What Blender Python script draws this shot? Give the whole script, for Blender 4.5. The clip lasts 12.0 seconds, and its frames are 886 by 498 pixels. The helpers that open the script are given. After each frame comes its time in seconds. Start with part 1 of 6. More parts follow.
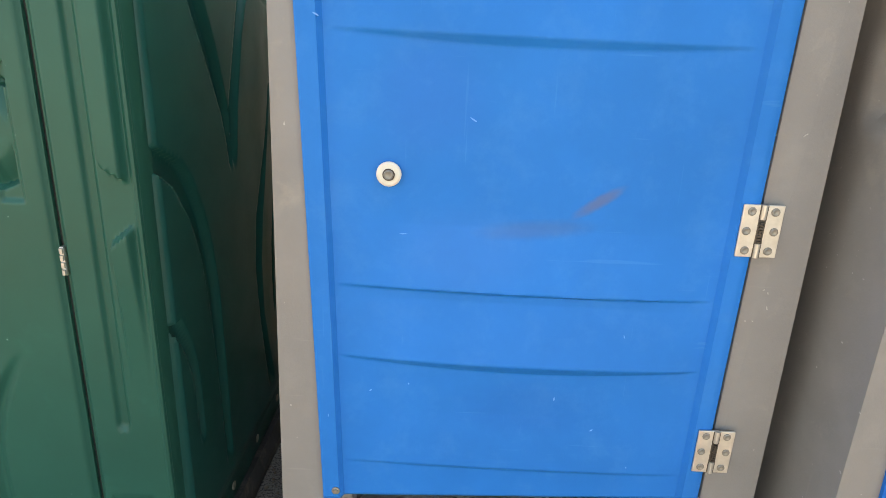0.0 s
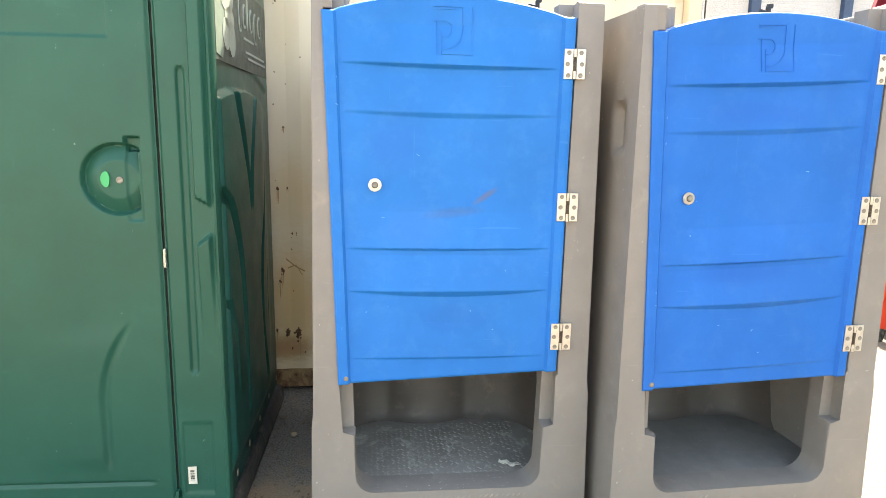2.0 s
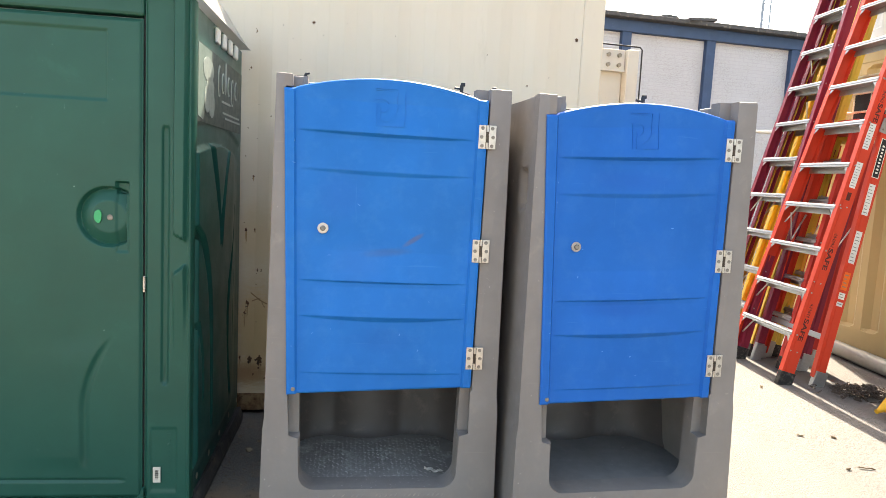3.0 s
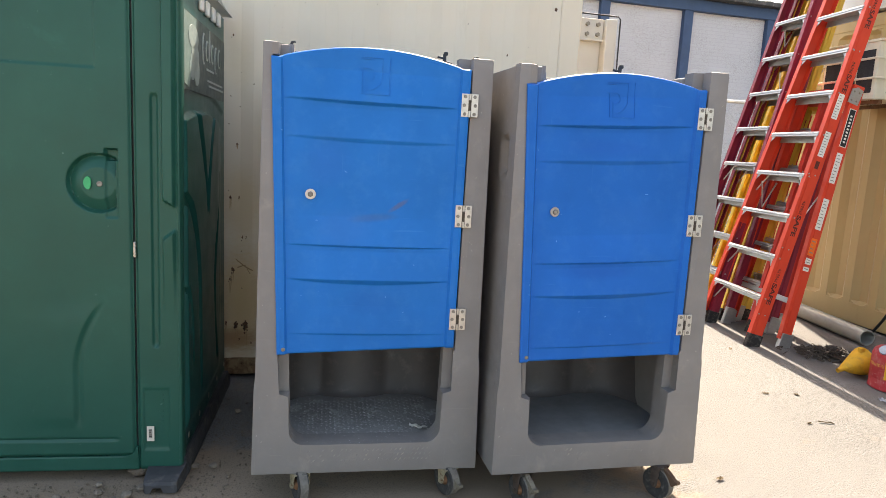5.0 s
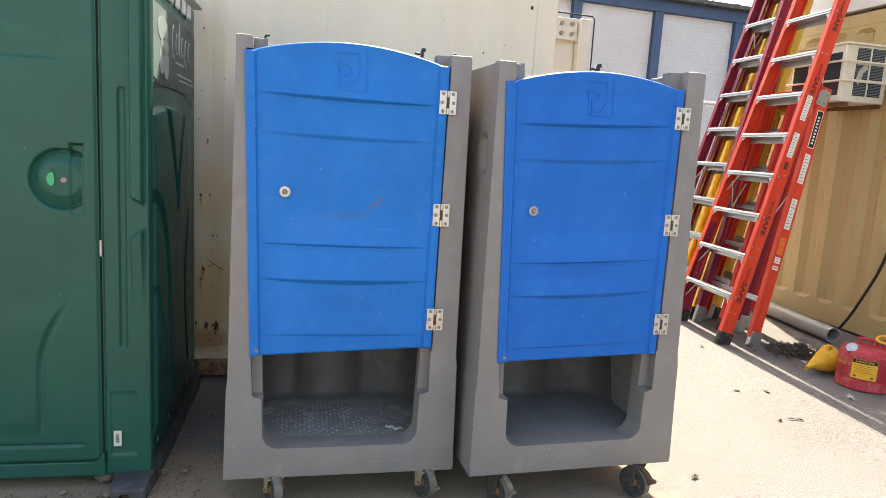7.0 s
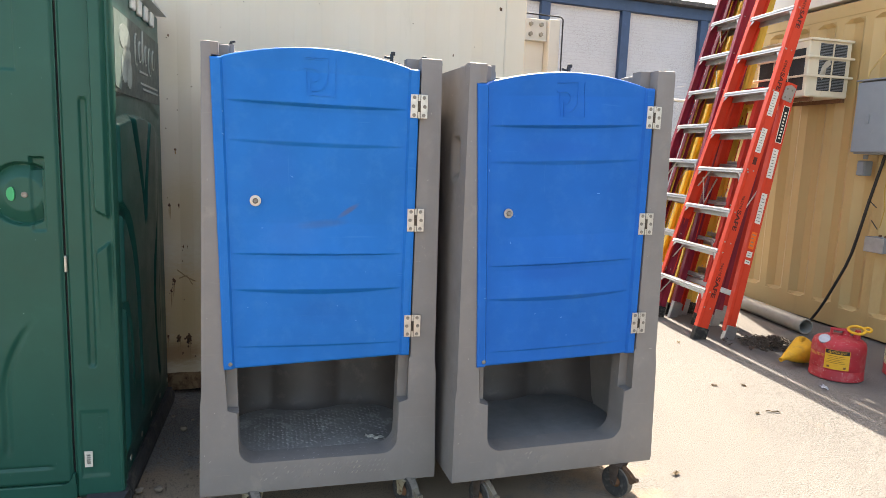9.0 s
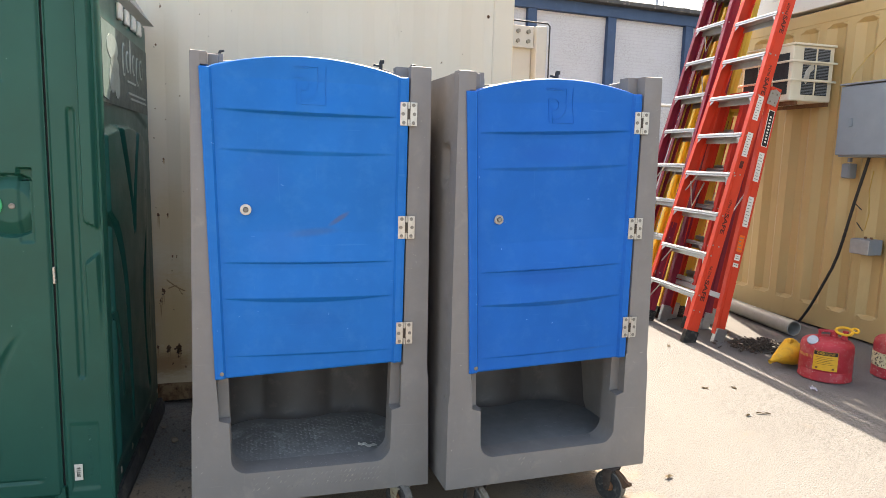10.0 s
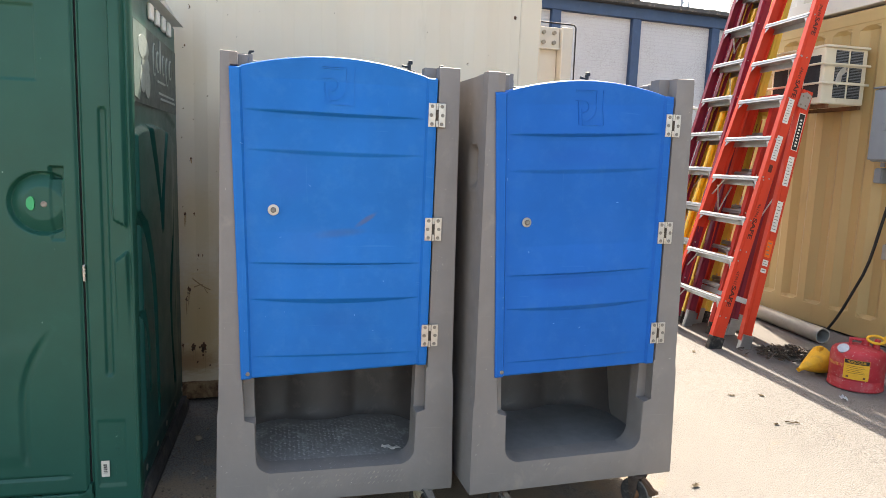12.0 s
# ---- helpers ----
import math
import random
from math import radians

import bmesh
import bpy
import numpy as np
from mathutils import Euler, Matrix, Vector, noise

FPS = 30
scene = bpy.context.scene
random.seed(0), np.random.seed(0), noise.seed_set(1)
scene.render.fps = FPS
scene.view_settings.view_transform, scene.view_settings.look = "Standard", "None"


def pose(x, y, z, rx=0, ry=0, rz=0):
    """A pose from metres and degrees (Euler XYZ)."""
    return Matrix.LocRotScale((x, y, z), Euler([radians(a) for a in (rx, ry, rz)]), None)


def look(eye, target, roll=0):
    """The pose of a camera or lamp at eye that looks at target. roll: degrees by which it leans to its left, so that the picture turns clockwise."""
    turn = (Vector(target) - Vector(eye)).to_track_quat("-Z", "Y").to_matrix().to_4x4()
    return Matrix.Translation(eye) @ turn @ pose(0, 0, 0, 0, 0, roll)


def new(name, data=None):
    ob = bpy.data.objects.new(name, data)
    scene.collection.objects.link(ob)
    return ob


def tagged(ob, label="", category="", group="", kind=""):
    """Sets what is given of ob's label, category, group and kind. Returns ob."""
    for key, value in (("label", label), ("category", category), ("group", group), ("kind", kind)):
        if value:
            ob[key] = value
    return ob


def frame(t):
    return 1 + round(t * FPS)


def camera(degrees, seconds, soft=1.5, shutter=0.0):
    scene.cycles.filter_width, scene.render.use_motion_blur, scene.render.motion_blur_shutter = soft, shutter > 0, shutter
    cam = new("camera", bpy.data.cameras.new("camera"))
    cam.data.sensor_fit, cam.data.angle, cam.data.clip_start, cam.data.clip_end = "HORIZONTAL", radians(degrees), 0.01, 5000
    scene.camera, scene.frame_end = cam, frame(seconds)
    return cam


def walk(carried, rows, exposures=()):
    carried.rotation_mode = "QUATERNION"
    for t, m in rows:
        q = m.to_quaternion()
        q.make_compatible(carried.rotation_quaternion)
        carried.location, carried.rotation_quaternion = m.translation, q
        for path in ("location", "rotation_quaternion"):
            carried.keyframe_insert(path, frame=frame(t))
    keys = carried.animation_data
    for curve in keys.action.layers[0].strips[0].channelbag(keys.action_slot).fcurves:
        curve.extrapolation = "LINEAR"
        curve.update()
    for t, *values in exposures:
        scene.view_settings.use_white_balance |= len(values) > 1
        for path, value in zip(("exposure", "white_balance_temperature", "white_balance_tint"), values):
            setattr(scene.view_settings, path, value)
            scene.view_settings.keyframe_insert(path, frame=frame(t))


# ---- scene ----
cam = camera(67.47, 12.0, 0.6)
# seconds, eye x y z, turn rx ry rz
ROWS = [
    (0, 0.307, -2.253, 1.336, 70.48, -2.34, -3.52),
    (0.5, 0.162, -2.473, 1.315, 71.63, -5.23, -10.14),
    (1, 0.253, -2.727, 1.304, 74.84, -4.30, -9.70),
    (1.5, 0.272, -2.917, 1.301, 75.61, -2.10, -6.38),
    (2, 0.140, -3.111, 1.280, 79.45, -1.01, -10.79),
    (2.5, 0.152, -3.291, 1.297, 82.82, -1.76, -14.50),
    (3, 0.193, -3.533, 1.310, 83.73, -3.00, -12.73),
    (3.2, 0.165, -3.587, 1.332, 79.25, -1.93, -13.27),
    (4.8, 0.153, -3.610, 1.298, 81.24, -3.19, -14.84),
    (5, 0.156, -3.612, 1.301, 81.26, -3.08, -14.58),
    (5.5, 0.148, -3.601, 1.299, 80.96, -2.83, -15.00),
    (6, 0.148, -3.591, 1.296, 80.69, -3.11, -15.58),
    (6.5, 0.146, -3.584, 1.296, 81.06, -3.36, -16.08),
    (7, 0.145, -3.575, 1.298, 81.25, -3.52, -16.99),
    (9, 0.154, -3.551, 1.303, 81.57, -2.18, -19.30),
    (9.5, 0.154, -3.555, 1.305, 82.26, -1.68, -19.88),
    (10, 0.148, -3.553, 1.305, 82.15, -1.65, -20.28),
    (10.5, 0.146, -3.539, 1.304, 81.86, -2.14, -20.45),
    (11, 0.151, -3.534, 1.300, 81.92, -1.29, -20.18),
    (11.5, 0.144, -3.539, 1.307, 82.35, -1.55, -19.23),
    (12, 0.130, -3.529, 1.305, 82.21, -2.07, -18.53),
]
SKY, SUN = 0.15, 3.6
EXPOSURES = [(0, 2.60, 9000, 7), (0.7, 2.84, 9100, 7), (1.5, 2.96, 9400, 8), (2.0, 3.02, 9500, 8), (2.5, 2.86, 9200, 9), (3.0, 2.32, 8300, 10), (5.0, 2.01, 8050, 11), (6.5, 2.14, 8100, 11), (10.5, 2.04, 8000, 11), (12, 2.03, 8000, 11)]
walk(cam, [(t, pose(x, y, z, rx, ry, rz)) for t, x, y, z, rx, ry, rz in ROWS],
     exposures=EXPOSURES)

# ---- sky and sun ----
SUN_AZ, SUN_EL = 24.0, 46.5   # degrees to the right of +y, degrees up
world = bpy.data.worlds.new("sky")
scene.world = world
world.use_nodes = True
wn = world.node_tree.nodes
wl = world.node_tree.links
sky = wn.new("ShaderNodeTexSky")
sky.sky_type = "NISHITA"
sky.sun_disc = False
sky.sun_elevation = radians(SUN_EL)
sky.sun_rotation = radians(SUN_AZ)
sky.air_density, sky.dust_density, sky.ozone_density = 1.0, 2.5, 1.0
wl.new(sky.outputs[0], wn["Background"].inputs[0])
wn["Background"].inputs[1].default_value = SKY
sun_data = bpy.data.lights.new("sun", "SUN")
sun_data.energy, sun_data.angle, sun_data.color = SUN, radians(0.6), (1.0, 0.985, 0.965)
sun = new("sun", sun_data)
sd = Vector((math.sin(radians(SUN_AZ)) * math.cos(radians(SUN_EL)),
             math.cos(radians(SUN_AZ)) * math.cos(radians(SUN_EL)), math.sin(radians(SUN_EL))))
sun.matrix_world = look(sd * 30, (0, 0, 0))


# ---- materials ----
def srgb(r, g, b):
    f = lambda c: c / 12.92 if c <= 0.04045 else ((c + 0.055) / 1.055) ** 2.4
    return (f(r / 255), f(g / 255), f(b / 255), 1.0)


def mix_node(nt, fac, a, b):
    m = nt.nodes.new("ShaderNodeMix")
    m.data_type = "RGBA"
    for sock, v in ((m.inputs[0], fac), (m.inputs[6], a), (m.inputs[7], b)):
        if isinstance(v, (int, float, tuple)):
            sock.default_value = v
        else:
            nt.links.new(v, sock)
    return m.outputs[2]


def noise_node(nt, scale, detail=4.0, rough=0.6, stretch=None, dist=0.0):
    tc = nt.nodes.new("ShaderNodeTexCoord")
    out = tc.outputs["Object"]
    if stretch:
        mp = nt.nodes.new("ShaderNodeMapping")
        mp.inputs["Scale"].default_value = stretch
        nt.links.new(out, mp.inputs[0])
        out = mp.outputs[0]
    n = nt.nodes.new("ShaderNodeTexNoise")
    n.inputs["Scale"].default_value = scale
    n.inputs["Detail"].default_value = detail
    n.inputs["Roughness"].default_value = rough
    n.inputs["Distortion"].default_value = dist
    nt.links.new(out, n.inputs["Vector"])
    return n.outputs["Fac"]


def ramp_node(nt, v, lo, hi, a=0.0, b=1.0):
    r = nt.nodes.new("ShaderNodeMapRange")
    r.inputs[1].default_value, r.inputs[2].default_value = lo, hi
    r.inputs[3].default_value, r.inputs[4].default_value = a, b
    nt.links.new(v, r.inputs[0])
    return r.outputs[0]


def surface(name, base, rough=0.5, metal=0.0, vary=0.12, scale=6.0, wear=None, wear_at=(0.62, 0.72), wear_scale=14.0,
            bump=0.15, bump_scale=160.0, stretch=None, spec=0.5, speck=None, speck_at=(0.70, 0.74), speck_scale=90.0, scratch=None):
    """A painted, moulded or metal surface: tone at a large scale, stains at a middle one, grain as relief."""
    m = bpy.data.materials.new(name)
    m.use_nodes = True
    nt = m.node_tree
    bs = nt.nodes["Principled BSDF"]
    dark = tuple(c * (1 - vary) for c in base[:3]) + (1,)
    light = tuple(min(1, c * (1 + vary)) for c in base[:3]) + (1,)
    col = mix_node(nt, ramp_node(nt, noise_node(nt, scale, 5, 0.6, stretch), 0.3, 0.7), dark, light)
    if wear:
        col = mix_node(nt, ramp_node(nt, noise_node(nt, wear_scale, 8, 0.7, stretch, 0.3), *wear_at), col, wear)
    if speck:
        col = mix_node(nt, ramp_node(nt, noise_node(nt, speck_scale, 2, 0.5), *speck_at), col, speck)
    if scratch:
        col = mix_node(nt, ramp_node(nt, noise_node(nt, 70, 2, 0.5, (0.07, 1, 1.7), 0.2), 0.70, 0.74, 0.0, 0.18), col, scratch)
        col = mix_node(nt, ramp_node(nt, noise_node(nt, 70, 2, 0.5, (1.9, 1, 0.06), 0.2), 0.71, 0.75, 0.0, 0.14), col, scratch)
        col = mix_node(nt, ramp_node(nt, noise_node(nt, 13, 6, 0.7), 0.50, 0.78, 0.0, 0.22), col, scratch)
    nt.links.new(col, bs.inputs["Base Color"])
    bs.inputs["Metallic"].default_value = metal
    bs.inputs["Specular IOR Level"].default_value = spec
    nt.links.new(ramp_node(nt, noise_node(nt, scale * 3, 4), 0.3, 0.7, rough * 0.85, min(1, rough * 1.15)), bs.inputs["Roughness"])
    if bump:
        b = nt.nodes.new("ShaderNodeBump")
        b.inputs["Strength"].default_value = bump
        b.inputs["Distance"].default_value = 0.002
        nt.links.new(noise_node(nt, bump_scale, 6, 0.7), b.inputs["Height"])
        nt.links.new(b.outputs[0], bs.inputs["Normal"])
    return m


BLUE = surface("blue_plastic", srgb(6, 107, 184), 0.45, spec=0.14, vary=0.10, scale=3.0, wear=srgb(40, 118, 182), wear_at=(0.62, 0.9), wear_scale=5.0,
               bump=0.10, bump_scale=260, speck=srgb(150, 180, 225), speck_at=(0.80, 0.84), speck_scale=70, scratch=srgb(74, 140, 196))
BLUE_DEEP = surface("deep_blue_plastic", srgb(5, 96, 178), 0.45, spec=0.14, vary=0.10, scale=3.0, wear=srgb(32, 106, 174), wear_at=(0.62, 0.9), wear_scale=5.0,
                    bump=0.10, bump_scale=260, speck=srgb(120, 160, 210), speck_at=(0.81, 0.85), speck_scale=70, scratch=srgb(66, 130, 190))
GREY = surface("grey_plastic", srgb(125, 119, 115), 0.6, vary=0.08, scale=4.0, wear=srgb(146, 138, 128), wear_at=(0.58, 0.85), wear_scale=9.0,
               bump=0.25, bump_scale=220, speck=srgb(168, 162, 154), speck_at=(0.735, 0.77), speck_scale=85, scratch=srgb(150, 143, 136))
GREY_FLOOR = surface("grey_floor_plastic", srgb(140, 136, 131), 0.62, vary=0.18, scale=7.0, wear=srgb(212, 210, 206), wear_at=(0.54, 0.74), wear_scale=11.0,
                     bump=0.3, bump_scale=150)
TREAD = surface("worn_tread_plastic", srgb(150, 146, 140), 0.55, vary=0.2, scale=9.0, wear=srgb(216, 214, 210), wear_at=(0.54, 0.70), wear_scale=12.0, bump=0.2)
DUSTY_FLOOR = surface("dusty_floor_plastic", srgb(124, 122, 120), 0.7, vary=0.14, scale=7.0, wear=srgb(134, 130, 124), wear_at=(0.55, 0.75), wear_scale=9.0, bump=0.3, bump_scale=150)
GREEN = surface("green_plastic", srgb(24, 78, 66), 0.42, spec=0.32, vary=0.12, scale=3.0, wear=srgb(36, 98, 84), wear_at=(0.6, 0.9), wear_scale=6.0,
                bump=0.10, bump_scale=240, speck=srgb(120, 152, 140), speck_at=(0.775, 0.80), speck_scale=88)
GREEN_DARK = surface("dark_green_plastic", srgb(15, 76, 70), 0.34, spec=0.32, vary=0.12, scale=3.0, wear=srgb(48, 84, 78), wear_at=(0.62, 0.9), wear_scale=6.0,
                     bump=0.10, bump_scale=240)
SKID = surface("dusty_black_plastic", srgb(58, 58, 60), 0.75, vary=0.2, scale=8, wear=srgb(112, 106, 98), wear_at=(0.52, 0.75), wear_scale=12)
BLACK_PLASTIC = surface("black_plastic", srgb(38, 38, 40), 0.6, vary=0.2, scale=8, wear=srgb(90, 86, 80), wear_at=(0.6, 0.8))
ROOF_WHITE = surface("pale_roof_plastic", srgb(214, 212, 204), 0.5, vary=0.05, scale=4)
CREAM = surface("cream_container_paint", srgb(222, 207, 185), 0.55, vary=0.05, scale=1.6, wear=srgb(190, 174, 146), wear_at=(0.60, 0.85), wear_scale=3.0,
                bump=0.15, bump_scale=60, stretch=(1, 1, 0.25), speck=srgb(150, 130, 105), speck_at=(0.80, 0.83), speck_scale=22)
PALE_STEEL = surface("pale_grey_steel_paint", srgb(206, 199, 186), 0.55, vary=0.06, scale=3, wear=srgb(176, 164, 146), wear_at=(0.6, 0.8), wear_scale=9)
RUST_CREAM = surface("rusty_cream_paint", srgb(150, 122, 92), 0.75, vary=0.25, scale=6, wear=srgb(84, 50, 30), wear_at=(0.48, 0.62), wear_scale=9.0,
                     bump=0.5, bump_scale=80)
RUST = surface("rust", srgb(122, 84, 56), 0.85, vary=0.35, scale=30, wear=srgb(80, 58, 44), wear_at=(0.45, 0.6), wear_scale=40, bump=0.6, bump_scale=200)
TAN = surface("tan_container_paint", srgb(190, 161, 111), 0.55, vary=0.06, scale=1.8, wear=srgb(166, 138, 92), wear_at=(0.58, 0.85), wear_scale=4.0,
              bump=0.15, bump_scale=60, stretch=(1, 1, 0.3))
UPPER_GREY = surface("grey_container_paint", srgb(226, 222, 216), 0.6, vary=0.05, scale=1.8, wear=srgb(156, 150, 144), wear_at=(0.6, 0.85), wear_scale=4.0, bump=0.15, bump_scale=60)
STEEL = surface("stainless_steel", srgb(196, 190, 182), 0.42, 0.75, vary=0.12, scale=60, bump=0.1)
SCREW = surface("screw_metal", srgb(132, 126, 118), 0.45, 0.5, vary=0.25, scale=120)
SCREW_DULL = surface("dull_bolt_metal", srgb(150, 142, 128), 0.55, 0.4, vary=0.25, scale=60, wear=srgb(108, 84, 64), wear_at=(0.55, 0.7), wear_scale=60)
DARK = surface("dark_gap", srgb(18, 18, 20), 0.8, vary=0.1)
WHITE_PLASTIC = surface("white_plastic", srgb(226, 220, 206), 0.45, vary=0.05, scale=20)
BRIGHT_GREEN = surface("bright_green_plastic", srgb(22, 158, 100), 0.4, vary=0.05, scale=20)
ALU = surface("aluminium", srgb(172, 172, 172), 0.45, 0.85, vary=0.08, scale=30, stretch=(1, 1, 6), bump=0.2)
ORANGE = surface("orange_fibreglass", srgb(216, 62, 36), 0.5, vary=0.08, scale=6, stretch=(1, 1, 0.2), wear=srgb(200, 96, 60), wear_at=(0.64, 0.8), wear_scale=18)
RED = surface("red_fibreglass", srgb(196, 44, 34), 0.48, vary=0.10, scale=6, stretch=(1, 1, 0.2), wear=srgb(190, 80, 66), wear_at=(0.64, 0.8), wear_scale=18)
MAROON = surface("maroon_fibreglass", srgb(134, 28, 52), 0.5, vary=0.12, scale=6, stretch=(1, 1, 0.2), wear=srgb(150, 70, 84), wear_at=(0.62, 0.8), wear_scale=18)
YELLOW = surface("yellow_fibreglass", srgb(228, 194, 78), 0.5, vary=0.10, scale=6, stretch=(1, 1, 0.2), wear=srgb(180, 150, 80), wear_at=(0.62, 0.8), wear_scale=18)
RUBBER = surface("black_rubber", srgb(34, 33, 33), 0.8, vary=0.25, scale=30, wear=srgb(96, 92, 86), wear_at=(0.5, 0.7), wear_scale=30)
WHEEL = surface("worn_wheel", srgb(54, 52, 50), 0.85, vary=0.25, scale=30, wear=srgb(104, 99, 92), wear_at=(0.52, 0.68), wear_scale=35, bump=0.5)
FORK = surface("cream_painted_metal", srgb(152, 141, 116), 0.55, 0.2, vary=0.15, scale=40, wear=srgb(110, 82, 56), wear_at=(0.55, 0.65), wear_scale=50)
RUSTY = surface("rusty_brown_metal", srgb(120, 84, 58), 0.8, 0.2, vary=0.3, scale=30, bump=0.5)
CAN_RED = surface("red_can_paint", srgb(168, 36, 48), 0.55, vary=0.16, scale=9, wear=srgb(178, 104, 102), wear_at=(0.52, 0.74), wear_scale=14, bump=0.3, speck=srgb(186, 150, 144), speck_at=(0.66, 0.71), speck_scale=80)
FUNNEL = surface("yellow_plastic", srgb(222, 166, 44), 0.8, vary=0.12, scale=15, wear=srgb(186, 140, 62), wear_at=(0.5, 0.75), wear_scale=18)
LABEL_YELLOW = surface("yellow_label", srgb(218, 164, 44), 0.55, vary=0.08, scale=40, wear=srgb(200, 150, 80), wear_at=(0.58, 0.75), wear_scale=30)
LABEL_WHITE = surface("white_label", srgb(226, 222, 212), 0.5, vary=0.06, scale=40, wear=srgb(170, 162, 150), wear_at=(0.6, 0.75), wear_scale=40)
LABEL_ORANGE = surface("orange_label", srgb(240, 110, 30), 0.5, vary=0.05, scale=40)
INK = surface("black_ink", srgb(26, 24, 24), 0.6, vary=0.1, scale=40)
INK_BROWN = surface("dark_red_ink", srgb(92, 32, 24), 0.6, vary=0.15, scale=40)
PVC = surface("grey_pipe_plastic", srgb(154, 152, 144), 0.5, vary=0.08, scale=8, wear=srgb(130, 126, 116), wear_at=(0.6, 0.8))
AC_WHITE = surface("ivory_metal", srgb(226, 218, 196), 0.5, vary=0.05, scale=12, wear=srgb(190, 170, 130), wear_at=(0.62, 0.8))
GRILLE = surface("dark_grille", srgb(52, 56, 60), 0.6, 0.3, vary=0.2, scale=30)
BOX_GREY = surface("grey_enamel", srgb(126, 134, 142), 0.5, 0.1, vary=0.06, scale=6, wear=srgb(150, 152, 150), wear_at=(0.6, 0.85))
CABLE = surface("black_cable", srgb(30, 29, 28), 0.6, vary=0.2, scale=20)
CHAIN = surface("rusty_chain_metal", srgb(82, 72, 64), 0.75, 0.3, vary=0.3, scale=40, bump=0.4)
GALV = surface("galvanised_wire", srgb(170, 174, 176), 0.5, 0.7, vary=0.1, scale=20)
NAVY = surface("navy_painted_wood", srgb(40, 64, 96), 0.6, vary=0.12, scale=3, wear=srgb(70, 92, 120), wear_at=(0.6, 0.8))
TAR = surface("dark_roofing", srgb(70, 68, 68), 0.9, vary=0.3, scale=5, wear=srgb(120, 112, 102), wear_at=(0.55, 0.7), bump=0.6, bump_scale=20)
STONE = surface("pale_stone", srgb(122, 110, 97), 0.85, vary=0.2, scale=20, bump=0.6, bump_scale=80)
PAPER = surface("scrap_paper", srgb(216, 218, 224), 0.7, vary=0.1, scale=40, wear=srgb(120, 130, 170), wear_at=(0.55, 0.62), wear_scale=60)
LEAF = surface("dry_leaf", srgb(110, 92, 66), 0.8, vary=0.3, scale=40)
CONCRETE = surface("concrete", srgb(150, 146, 138), 0.9, vary=0.15, scale=9, bump=0.5)
FAR_GREY = surface("far_grey_metal", srgb(130, 140, 152), 0.7, vary=0.1)


